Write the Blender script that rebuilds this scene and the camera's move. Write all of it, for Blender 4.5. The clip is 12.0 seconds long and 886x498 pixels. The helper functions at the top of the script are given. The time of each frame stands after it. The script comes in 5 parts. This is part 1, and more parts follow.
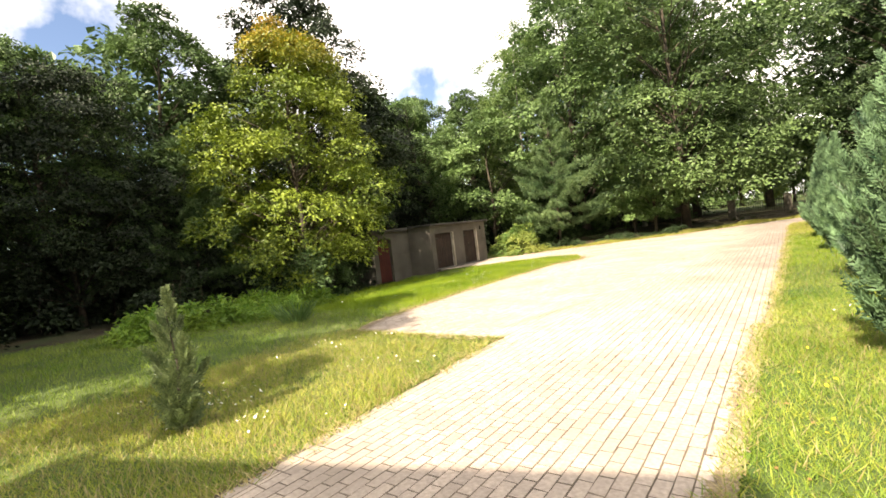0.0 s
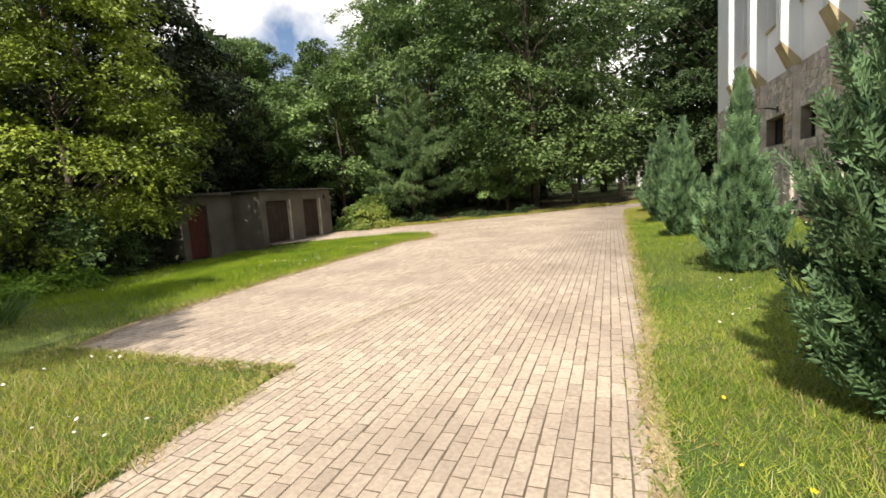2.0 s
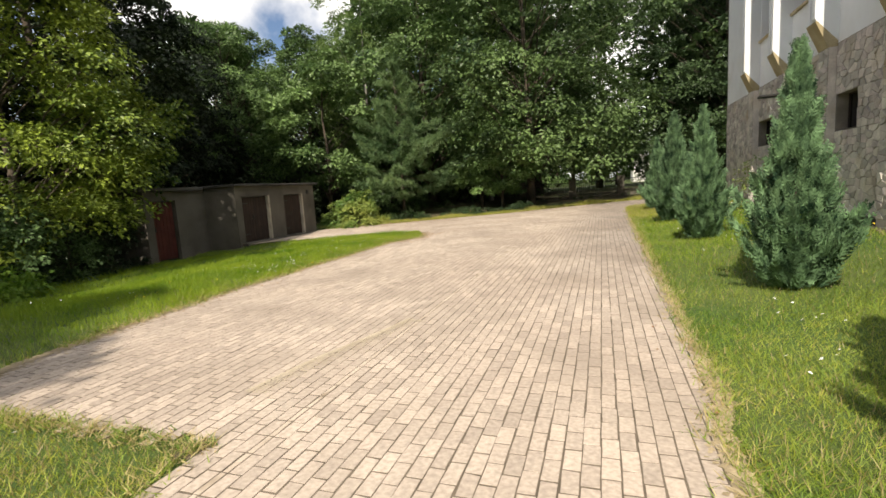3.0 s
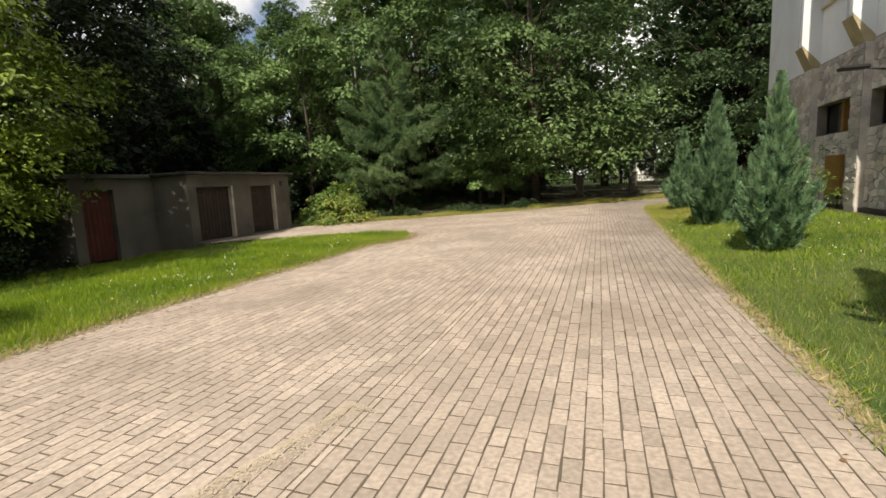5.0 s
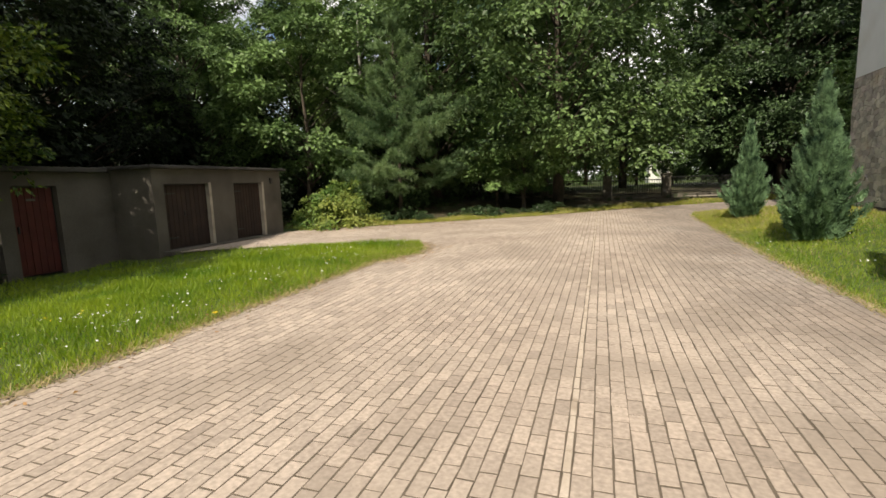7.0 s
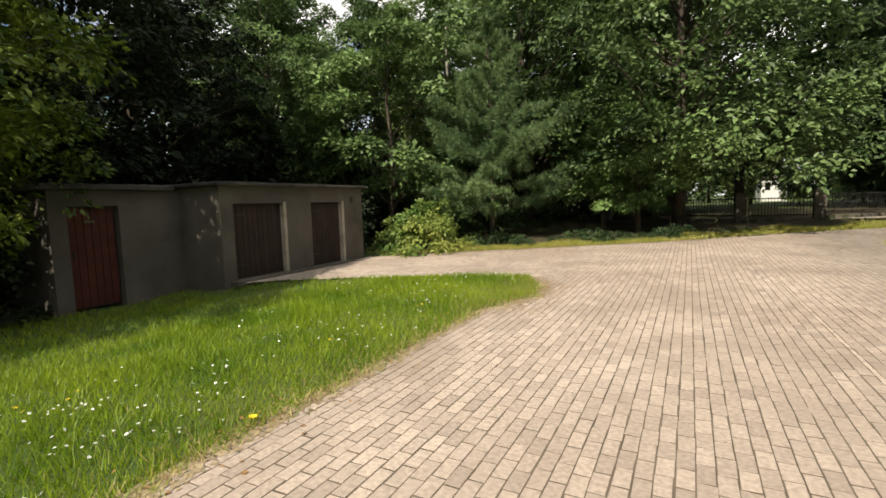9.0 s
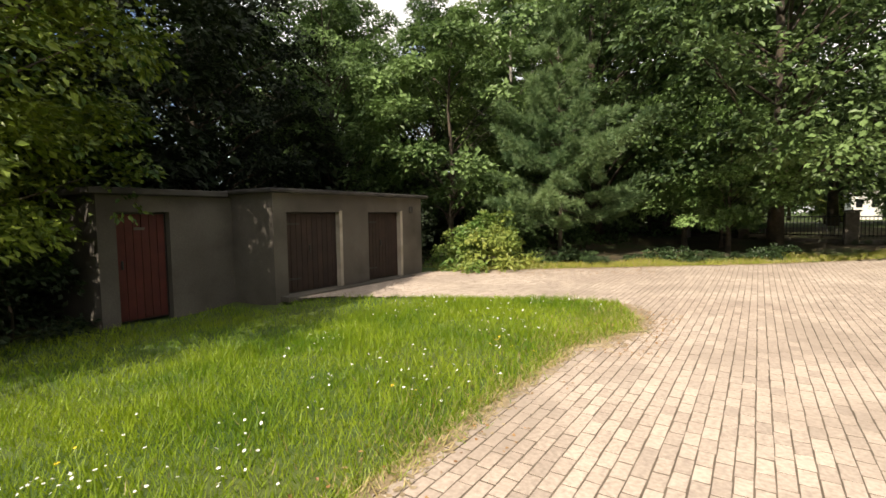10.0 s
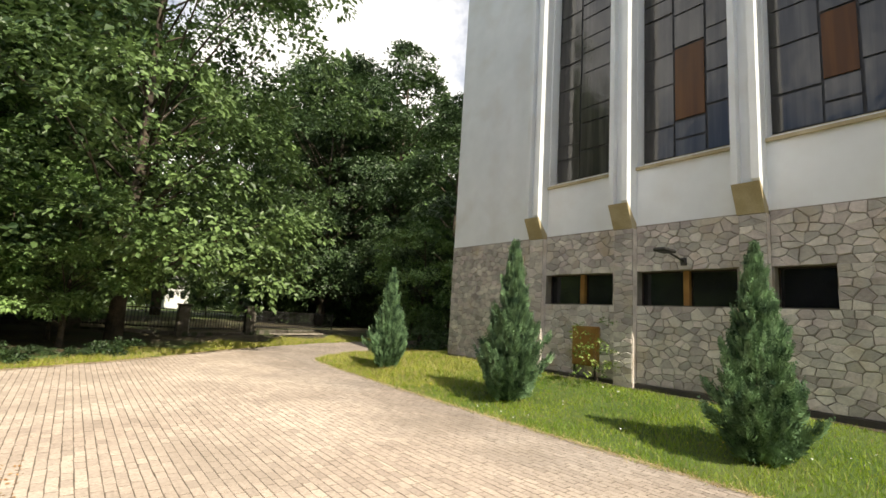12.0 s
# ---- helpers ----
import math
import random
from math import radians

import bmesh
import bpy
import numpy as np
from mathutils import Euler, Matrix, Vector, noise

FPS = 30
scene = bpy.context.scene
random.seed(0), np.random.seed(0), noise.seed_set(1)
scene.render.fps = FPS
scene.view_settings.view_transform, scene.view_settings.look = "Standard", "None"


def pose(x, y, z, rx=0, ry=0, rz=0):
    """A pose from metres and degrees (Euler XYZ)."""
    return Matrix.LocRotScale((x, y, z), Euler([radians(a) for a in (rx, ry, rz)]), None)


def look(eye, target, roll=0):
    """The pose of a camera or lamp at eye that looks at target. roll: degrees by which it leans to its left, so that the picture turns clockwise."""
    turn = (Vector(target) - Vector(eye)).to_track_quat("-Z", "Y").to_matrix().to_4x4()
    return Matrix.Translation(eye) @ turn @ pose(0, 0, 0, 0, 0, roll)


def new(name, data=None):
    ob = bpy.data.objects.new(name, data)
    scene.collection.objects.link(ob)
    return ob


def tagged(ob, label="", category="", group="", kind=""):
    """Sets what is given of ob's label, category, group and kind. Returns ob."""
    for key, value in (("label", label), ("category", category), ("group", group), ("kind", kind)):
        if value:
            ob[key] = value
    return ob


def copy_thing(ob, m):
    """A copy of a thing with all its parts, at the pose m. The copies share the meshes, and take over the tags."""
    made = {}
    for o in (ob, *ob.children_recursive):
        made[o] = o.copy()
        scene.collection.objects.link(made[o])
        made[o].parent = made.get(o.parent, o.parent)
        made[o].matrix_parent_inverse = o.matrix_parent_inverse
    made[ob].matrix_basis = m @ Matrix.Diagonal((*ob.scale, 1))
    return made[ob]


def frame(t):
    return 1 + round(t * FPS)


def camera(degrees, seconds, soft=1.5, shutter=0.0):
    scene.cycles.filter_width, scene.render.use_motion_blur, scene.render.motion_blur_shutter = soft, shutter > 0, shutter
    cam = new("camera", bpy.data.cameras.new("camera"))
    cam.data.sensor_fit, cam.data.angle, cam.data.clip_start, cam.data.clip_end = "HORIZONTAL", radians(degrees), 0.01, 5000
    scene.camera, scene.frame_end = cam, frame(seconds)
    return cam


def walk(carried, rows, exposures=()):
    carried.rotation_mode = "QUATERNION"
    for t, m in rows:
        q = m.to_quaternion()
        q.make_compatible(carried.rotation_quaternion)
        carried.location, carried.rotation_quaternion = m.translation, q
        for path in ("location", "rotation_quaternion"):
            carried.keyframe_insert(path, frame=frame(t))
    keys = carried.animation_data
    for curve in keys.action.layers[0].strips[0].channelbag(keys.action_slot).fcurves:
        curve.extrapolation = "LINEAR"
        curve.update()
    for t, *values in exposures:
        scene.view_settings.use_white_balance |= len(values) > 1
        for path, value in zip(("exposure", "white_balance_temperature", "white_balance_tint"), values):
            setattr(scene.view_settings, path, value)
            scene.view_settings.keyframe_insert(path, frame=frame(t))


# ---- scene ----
cam = camera(86.5, 12.0, 1.6)
PATH = [
    (0, (-0.447, 0.311, 1.587), (-1.634, 1.920, 1.527), -6.80),
    (0.5, (-0.518, 0.875, 1.539), (-1.425, 2.653, 1.409), -5.75),
    (1, (-0.709, 1.414, 1.553), (-1.456, 3.260, 1.363), -4.41),
    (1.5, (-0.855, 2.051, 1.528), (-1.550, 3.914, 1.306), -4.06),
    (2, (-1.072, 2.686, 1.509), (-1.746, 4.554, 1.277), -3.82),
    (2.5, (-1.257, 3.334, 1.539), (-1.912, 5.208, 1.292), -3.62),
    (3, (-1.480, 3.955, 1.557), (-2.123, 5.831, 1.300), -3.59),
    (5, (-2.147, 6.438, 1.442), (-2.777, 8.316, 1.169), -2.61),
    (5.5, (-2.409, 6.982, 1.454), (-3.035, 8.861, 1.180), -2.40),
    (6, (-2.748, 7.580, 1.483), (-3.383, 9.456, 1.210), -2.17),
    (6.5, (-3.097, 8.181, 1.488), (-3.728, 10.059, 1.210), -1.82),
    (8.5, (-4.543, 10.331, 1.480), (-5.320, 12.159, 1.251), -1.74),
    (9, (-4.993, 10.790, 1.527), (-5.920, 12.553, 1.338), -1.80),
    (9.5, (-5.463, 11.176, 1.503), (-6.505, 12.876, 1.341), -1.84),
    (10, (-5.883, 11.624, 1.525), (-6.994, 13.282, 1.392), -0.81),
    (10.5, (-6.245, 12.104, 1.528), (-7.112, 13.904, 1.443), 1.07),
    (11, (-6.413, 12.662, 1.553), (-6.654, 14.647, 1.549), 1.82),
    (11.5, (-6.448, 13.033, 1.582), (-5.931, 14.962, 1.696), 3.10),
    (12, (-6.637, 13.137, 1.666), (-5.425, 14.701, 1.957), 3.68),
]
EXPOSURE = [(0, 1.3, 7500, 14), (0.5, 1.0, 7700, 16), (1, 0.76, 7500, 13), (1.5, 0.56, 7150, 11), (2.5, 0.36, 6900, 11), (5.5, 0.08, 6900, 11), (9, 0.16, 6950, 11), (10, 0.48, 7100, 14), (10.5, 0.78, 7300, 15), (11, 0.92, 7300, 15), (11.5, 0.78, 7200, 12), (12, 0.62, 7000, 10)]
walk(cam, [(t, look(eye, target, roll)) for t, eye, target, roll in PATH], EXPOSURE)

# ---- light ----
SUN_EL, SUN_AZ = radians(46), math.atan2(-0.062, -0.998)   # the sun stands behind the start of the walk
sun_dir = Vector((-0.062 * math.cos(SUN_EL), -0.998 * math.cos(SUN_EL), math.sin(SUN_EL))).normalized()
sun = new("sun", bpy.data.lights.new("sun", "SUN"))
sun.data.energy, sun.data.angle, sun.data.color = 5.0, radians(0.55), (1.0, 0.94, 0.83)
sun.matrix_world = look(sun_dir * 60, (0, 0, 0))

world = bpy.data.worlds.new("sky")
scene.world = world
world.use_nodes = True
wn, wl = world.node_tree.nodes, world.node_tree.links
bg = wn["Background"]
sky = wn.new("ShaderNodeTexSky")
sky.sky_type, sky.sun_disc = "NISHITA", False
sky.sun_elevation, sky.sun_rotation = SUN_EL, math.atan2(-0.062, -0.998)
coord = wn.new("ShaderNodeTexCoord")
cloud = wn.new("ShaderNodeTexNoise")
cloud.inputs["Scale"].default_value, cloud.inputs["Detail"].default_value, cloud.inputs["Roughness"].default_value = 2.3, 7, 0.55
ramp = wn.new("ShaderNodeValToRGB")
ramp.color_ramp.elements[0].position, ramp.color_ramp.elements[1].position = 0.42, 0.54
mixc = wn.new("ShaderNodeMixRGB")
mixc.inputs[2].default_value = (16.0, 16.0, 16.0, 1)
drift = wn.new("ShaderNodeMapping")
drift.inputs["Location"].default_value = (0.3, 2.2, 5.1)
wl.new(coord.outputs["Generated"], drift.inputs["Vector"])
wl.new(drift.outputs[0], cloud.inputs["Vector"])
wl.new(cloud.outputs["Fac"], ramp.inputs[0])
wl.new(ramp.outputs[0], mixc.inputs[0])
tone = wn.new("ShaderNodeMixRGB")
tone.blend_type = "MULTIPLY"
tone.inputs[0].default_value, tone.inputs[2].default_value = 1.0, (1.35, 1.45, 1.6, 1)
wl.new(sky.outputs[0], tone.inputs[1])
wl.new(tone.outputs[0], mixc.inputs[1])
wl.new(mixc.outputs[0], bg.inputs["Color"])
bg.inputs["Strength"].default_value = 0.066

# ---- materials ----
def material(name, c1, c2, rough=0.8, scale=8.0, fine=60.0, bump=0.2, per=None, spread=0.25, metal=0.0, coords="Object", stain=None, dist=0.01, zone=None, odd=None, grain=0.5):
    """Two scales of colour change, fine relief, and a change from piece to piece (per: 'island' or 'object');
    zone: the tint of a stretch that begins between two x and two y; odd: the tint of a share of the pieces."""
    m = bpy.data.materials.new(name)
    m.use_nodes = True
    n, l = m.node_tree.nodes, m.node_tree.links
    p = n["Principled BSDF"]
    p.inputs["Roughness"].default_value, p.inputs["Metallic"].default_value = rough, metal
    place = n.new("ShaderNodeNewGeometry").outputs["Position"] if coords == "World" else n.new("ShaderNodeTexCoord").outputs[coords]
    big, small = n.new("ShaderNodeTexNoise"), n.new("ShaderNodeTexNoise")
    for t, s, d in ((big, scale, 4), (small, fine, 6)):
        t.inputs["Scale"].default_value, t.inputs["Detail"].default_value = s, d
        l.new(place, t.inputs["Vector"])
    mix = n.new("ShaderNodeMixRGB")
    mix.inputs[1].default_value, mix.inputs[2].default_value = (*c1, 1), (*c2, 1)
    rm = n.new("ShaderNodeValToRGB")
    rm.color_ramp.elements[0].position, rm.color_ramp.elements[1].position = 0.35, 0.65
    l.new(big.outputs["Fac"], rm.inputs[0])
    l.new(rm.outputs[0], mix.inputs[0])
    hsv = n.new("ShaderNodeHueSaturation")
    l.new(mix.outputs[0], hsv.inputs["Color"])
    val = n.new("ShaderNodeMath")
    val.operation = "MULTIPLY_ADD"
    l.new(small.outputs["Fac"], val.inputs[0])
    val.inputs[1].default_value, val.inputs[2].default_value = grain, 1 - grain / 2
    last = val
    if per:
        src = n.new("ShaderNodeNewGeometry").outputs["Random Per Island"] if per == "island" else n.new("ShaderNodeObjectInfo").outputs["Random"]
        add = n.new("ShaderNodeMath")
        add.operation = "MULTIPLY_ADD"
        l.new(src, add.inputs[0])
        add.inputs[1].default_value, add.inputs[2].default_value = 2 * spread, 1 - spread
        mul = n.new("ShaderNodeMath")
        mul.operation = "MULTIPLY"
        l.new(last.outputs[0], mul.inputs[0])
        l.new(add.outputs[0], mul.inputs[1])
        last = mul
    l.new(last.outputs[0], hsv.inputs["Value"])
    out = hsv
    if odd:
        col, share = odd
        wn1, pick, om = n.new("ShaderNodeTexWhiteNoise"), n.new("ShaderNodeMapRange"), n.new("ShaderNodeMixRGB")
        wn1.noise_dimensions = "1D"
        l.new(src, wn1.inputs["W"])
        l.new(wn1.outputs["Value"], pick.inputs["Value"])
        pick.inputs["From Min"].default_value, pick.inputs["From Max"].default_value = 0.85 - share, 1.15 - share
        om.blend_type = "MULTIPLY"
        l.new(pick.outputs[0], om.inputs[0])
        l.new(out.outputs[0], om.inputs[1])
        om.inputs[2].default_value = (*col, 1)
        out = om
    if stain:
        col, sc, lo, hi = stain
        st, sr, sm = n.new("ShaderNodeTexNoise"), n.new("ShaderNodeValToRGB"), n.new("ShaderNodeMixRGB")
        st.inputs["Scale"].default_value, st.inputs["Detail"].default_value = sc, 6
        l.new(place, st.inputs["Vector"])
        sr.color_ramp.elements[0].position, sr.color_ramp.elements[1].position = lo, hi
        l.new(st.outputs["Fac"], sr.inputs[0])
        l.new(sr.outputs[0], sm.inputs[0])
        l.new(out.outputs[0], sm.inputs[1])
        sm.inputs[2].default_value = (*col, 1)
        out = sm
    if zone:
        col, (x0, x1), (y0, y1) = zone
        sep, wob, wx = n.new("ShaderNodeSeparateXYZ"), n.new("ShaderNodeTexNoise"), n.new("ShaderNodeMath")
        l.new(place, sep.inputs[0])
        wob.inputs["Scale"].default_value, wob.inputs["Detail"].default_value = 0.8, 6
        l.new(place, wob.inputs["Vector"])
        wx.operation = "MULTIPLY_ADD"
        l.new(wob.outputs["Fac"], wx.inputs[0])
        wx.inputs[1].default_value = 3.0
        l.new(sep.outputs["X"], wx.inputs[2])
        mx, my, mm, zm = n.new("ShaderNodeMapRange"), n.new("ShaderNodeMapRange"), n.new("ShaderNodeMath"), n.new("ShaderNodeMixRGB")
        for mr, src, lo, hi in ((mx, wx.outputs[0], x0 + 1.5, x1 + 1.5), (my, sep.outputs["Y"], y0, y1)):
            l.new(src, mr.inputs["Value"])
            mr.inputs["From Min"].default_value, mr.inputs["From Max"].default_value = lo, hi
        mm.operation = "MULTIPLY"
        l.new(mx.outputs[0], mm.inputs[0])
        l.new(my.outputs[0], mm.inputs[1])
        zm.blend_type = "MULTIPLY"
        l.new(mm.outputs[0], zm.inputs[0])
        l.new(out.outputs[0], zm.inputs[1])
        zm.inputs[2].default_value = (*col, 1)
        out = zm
    l.new(out.outputs[0], p.inputs["Base Color"])
    b = n.new("ShaderNodeBump")
    b.inputs["Strength"].default_value, b.inputs["Distance"].default_value = bump, dist
    l.new(small.outputs["Fac"], b.inputs["Height"])
    l.new(b.outputs[0], p.inputs["Normal"])
    return m


def leaf_material(name, c1, c2, glow=0.3, gloss=0.45, patch=0.35, yellow=None, jitter=0.6):
    """Leaves: colour from leaf to leaf and from patch to patch, some light passing through."""
    m = bpy.data.materials.new(name)
    m.use_nodes = True
    n, l = m.node_tree.nodes, m.node_tree.links
    p = n["Principled BSDF"]
    p.inputs["Roughness"].default_value = gloss
    p.inputs["Specular IOR Level"].default_value = 0.35
    geo, obj, tc, noi = n.new("ShaderNodeNewGeometry"), n.new("ShaderNodeObjectInfo"), n.new("ShaderNodeTexCoord"), n.new("ShaderNodeTexNoise")
    noi.inputs["Scale"].default_value, noi.inputs["Detail"].default_value = patch, 3
    l.new(tc.outputs["Object"], noi.inputs["Vector"])
    mix = n.new("ShaderNodeMixRGB")
    mix.inputs[1].default_value, mix.inputs[2].default_value = (*c1, 1), (*c2, 1)
    add = n.new("ShaderNodeMath")
    add.operation = "MULTIPLY_ADD"
    add.use_clamp = True
    l.new(geo.outputs["Random Per Island"], add.inputs[0])
    add.inputs[1].default_value = jitter
    sub = n.new("ShaderNodeMath")
    sub.operation = "MULTIPLY_ADD"
    l.new(noi.outputs["Fac"], sub.inputs[0])
    sub.inputs[1].default_value, sub.inputs[2].default_value = 1.8 + 2 * (0.6 - jitter), -0.7 - 0.5 * (0.6 - jitter)
    l.new(sub.outputs[0], add.inputs[2])
    l.new(add.outputs[0], mix.inputs[0])
    out = mix
    if yellow:
        col, lo, hi = yellow
        sep, mr, ym = n.new("ShaderNodeSeparateXYZ"), n.new("ShaderNodeMapRange"), n.new("ShaderNodeMixRGB")
        l.new(tc.outputs["Object"], sep.inputs[0])
        l.new(sep.outputs["Z"], mr.inputs["Value"])
        mr.inputs["From Min"].default_value, mr.inputs["From Max"].default_value = lo, hi
        mu = n.new("ShaderNodeMath")
        mu.operation = "MULTIPLY"
        l.new(mr.outputs[0], mu.inputs[0])
        l.new(geo.outputs["Random Per Island"], mu.inputs[1])
        l.new(mu.outputs[0], ym.inputs[0])
        l.new(out.outputs[0], ym.inputs[1])
        ym.inputs[2].default_value = (*col, 1)
        out = ym
    hsv = n.new("ShaderNodeHueSaturation")
    hv = n.new("ShaderNodeMath")
    hv.operation = "MULTIPLY_ADD"
    l.new(obj.outputs["Random"], hv.inputs[0])
    hv.inputs[1].default_value, hv.inputs[2].default_value = 0.4, 0.8
    l.new(hv.outputs[0], hsv.inputs["Value"])
    l.new(out.outputs[0], hsv.inputs["Color"])
    l.new(hsv.outputs[0], p.inputs["Base Color"])
    tr, ms = n.new("ShaderNodeBsdfTranslucent"), n.new("ShaderNodeMixShader")
    l.new(hsv.outputs[0], tr.inputs["Color"])
    ms.inputs[0].default_value = glow
    l.new(p.outputs[0], ms.inputs[1])
    l.new(tr.outputs[0], ms.inputs[2])
    l.new(ms.outputs[0], n["Material Output"].inputs["Surface"])
    return m


def glass_material(name, tint, rough=0.08, gloss=0.7, folds=None):
    """Dark glass with a faintly uneven face; folds: the tone of hangings that show through in upright streaks."""
    m = bpy.data.materials.new(name)
    m.use_nodes = True
    n, l = m.node_tree.nodes, m.node_tree.links
    p = n["Principled BSDF"]
    p.inputs["Base Color"].default_value, p.inputs["Roughness"].default_value = (*tint, 1), rough
    p.inputs["Specular IOR Level"].default_value = gloss
    tc, noi, b = n.new("ShaderNodeTexCoord"), n.new("ShaderNodeTexNoise"), n.new("ShaderNodeBump")
    noi.inputs["Scale"].default_value = 3.0
    b.inputs["Strength"].default_value, b.inputs["Distance"].default_value = 0.25, 0.02
    l.new(tc.outputs["Object"], noi.inputs["Vector"])
    l.new(noi.outputs["Fac"], b.inputs["Height"])
    l.new(b.outputs[0], p.inputs["Normal"])
    if folds:
        mp, st, rm, mix = n.new("ShaderNodeMapping"), n.new("ShaderNodeTexNoise"), n.new("ShaderNodeValToRGB"), n.new("ShaderNodeMixRGB")
        mp.inputs["Scale"].default_value = (1.0, 7.0, 0.35)
        st.inputs["Scale"].default_value, st.inputs["Detail"].default_value = 1.0, 4
        rm.color_ramp.elements[0].position, rm.color_ramp.elements[1].position = 0.42, 0.72
        mix.inputs[1].default_value, mix.inputs[2].default_value = (*tint, 1), (*folds, 1)
        l.new(tc.outputs["Object"], mp.inputs["Vector"])
        l.new(mp.outputs[0], st.inputs["Vector"])
        l.new(st.outputs["Fac"], rm.inputs[0])
        l.new(rm.outputs[0], mix.inputs[0])
        l.new(mix.outputs[0], p.inputs["Base Color"])
    return m


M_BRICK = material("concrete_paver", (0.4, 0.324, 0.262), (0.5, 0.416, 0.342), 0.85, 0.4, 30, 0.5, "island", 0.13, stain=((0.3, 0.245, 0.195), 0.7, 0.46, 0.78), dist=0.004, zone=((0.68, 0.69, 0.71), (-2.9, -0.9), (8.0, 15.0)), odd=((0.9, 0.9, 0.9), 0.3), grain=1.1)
M_BRICK1 = material("concrete_paver_single", (0.4, 0.324, 0.262), (0.5, 0.416, 0.342), 0.85, 0.4, 30, 0.5, "object", 0.13, stain=((0.3, 0.245, 0.195), 0.7, 0.46, 0.78), coords="World", dist=0.004, odd=((0.9, 0.9, 0.9), 0.3), grain=1.1)
M_FILL = material("pale_joint_fill", (0.46, 0.38, 0.3), (0.54, 0.455, 0.37), 0.95, 3, 40, 0.5, stain=((0.26, 0.2, 0.14), 2.5, 0.55, 0.7))
M_SAND = material("joint_sand", (0.1, 0.078, 0.055), (0.165, 0.13, 0.095), 0.95, 3, 120, 0.4)
M_DIRT = material("sandy_dirt", (0.25, 0.19, 0.11), (0.4, 0.32, 0.2), 0.95, 1.5, 60, 0.3, "island", 0.25)
M_SPILL = material("pale_spilt_sand", (0.42, 0.35, 0.255), (0.52, 0.44, 0.33), 0.95, 3, 80, 0.3, "island", 0.1)
M_PILLAR = material("weathered_pillar", (0.1, 0.085, 0.065), (0.17, 0.15, 0.12), 0.95, 5, 60, 0.4, stain=((0.06, 0.07, 0.035), 3.0, 0.5, 0.65))
M_SOIL = material("lawn_soil", (0.04, 0.08, 0.011), (0.085, 0.115, 0.023), 0.95, 0.6, 30, 0.6, stain=((0.09, 0.11, 0.025), 0.25, 0.5, 0.7))
M_FLOOR = material("forest_litter", (0.045, 0.035, 0.02), (0.09, 0.075, 0.035), 0.95, 0.7, 25, 0.8, stain=((0.05, 0.07, 0.02), 0.5, 0.5, 0.65), dist=0.03)
M_STRAW = leaf_material("dry_straw", (0.3, 0.23, 0.09), (0.5, 0.42, 0.2), 0.2)
M_GRASS = leaf_material("grass_blades", (0.09, 0.18, 0.02), (0.3, 0.37, 0.06), 0.3, 0.5, 0.9)
M_GRASS2 = leaf_material("fresh_grass", (0.1, 0.22, 0.01), (0.37, 0.47, 0.03), 0.4, 0.45, 0.8)
M_PLASTER = material("white_plaster", (0.785, 0.805, 0.81), (0.83, 0.845, 0.85), 0.9, 0.5, 2.0, 0.015, stain=((0.72, 0.705, 0.67), 0.9, 0.5, 0.85), grain=0.12)
M_OCHRE = material("stained_corbel", (0.36, 0.29, 0.16), (0.5, 0.42, 0.27), 0.9, 2, 40, 0.2)
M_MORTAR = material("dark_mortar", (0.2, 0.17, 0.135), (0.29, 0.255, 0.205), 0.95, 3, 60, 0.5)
# skirting darkened in colour to stand for the shadow gap above the lawn
M_FOOTSHADE = material("foot_shade_skirting", (0.05, 0.044, 0.034), (0.085, 0.075, 0.058), 0.9, 1.5, 40, 0.4)
M_STONE = material("rubble_stone", (0.45, 0.41, 0.36), (0.64, 0.6, 0.52), 0.85, 2.6, 25, 0.5, "island", 0.3, stain=((0.4, 0.31, 0.2), 1.3, 0.55, 0.75), dist=0.02, odd=((0.95, 0.9, 0.94), 0.35))
M_STONE1 = material("rubble_stone_single", (0.45, 0.41, 0.36), (0.64, 0.6, 0.52), 0.85, 2.6, 25, 0.5, "object", 0.3, stain=((0.4, 0.31, 0.2), 1.3, 0.55, 0.75), dist=0.02, coords="World", odd=((0.95, 0.9, 0.94), 0.35))
M_CONC = material("grey_render", (0.088, 0.077, 0.063), (0.133, 0.118, 0.097), 0.92, 0.8, 35, 0.3, stain=((0.06, 0.052, 0.042), 1.2, 0.45, 0.8))
M_JAMB = material("pale_stone_and_lit_jamb", (0.3, 0.265, 0.21), (0.42, 0.37, 0.3), 0.85, 3, 50, 0.2, stain=((0.2, 0.17, 0.13), 2.5, 0.55, 0.75))
M_ROOF = material("tar_roof", (0.03, 0.028, 0.026), (0.075, 0.068, 0.06), 0.9, 2, 30, 0.3)
M_WOOD = material("brown_door_wood", (0.02, 0.0105, 0.007), (0.034, 0.018, 0.012), 0.75, 3, 50, 0.2, "object", 0.2)
M_REDWOOD = material("dark_red_door", (0.06, 0.009, 0.006), (0.082, 0.015, 0.009), 0.7, 3, 50, 0.2, "object", 0.12)
M_FRAME = material("ochre_window_wood", (0.25, 0.12, 0.02), (0.33, 0.175, 0.04), 0.55, 4, 60, 0.2)
M_METAL = material("dark_metal", (0.03, 0.03, 0.03), (0.05, 0.045, 0.04), 0.5, 5, 80, 0.1, metal=0.4)
M_BARK = material("bark", (0.05, 0.04, 0.03), (0.11, 0.085, 0.06), 0.95, 4, 20, 1.0, dist=0.03)
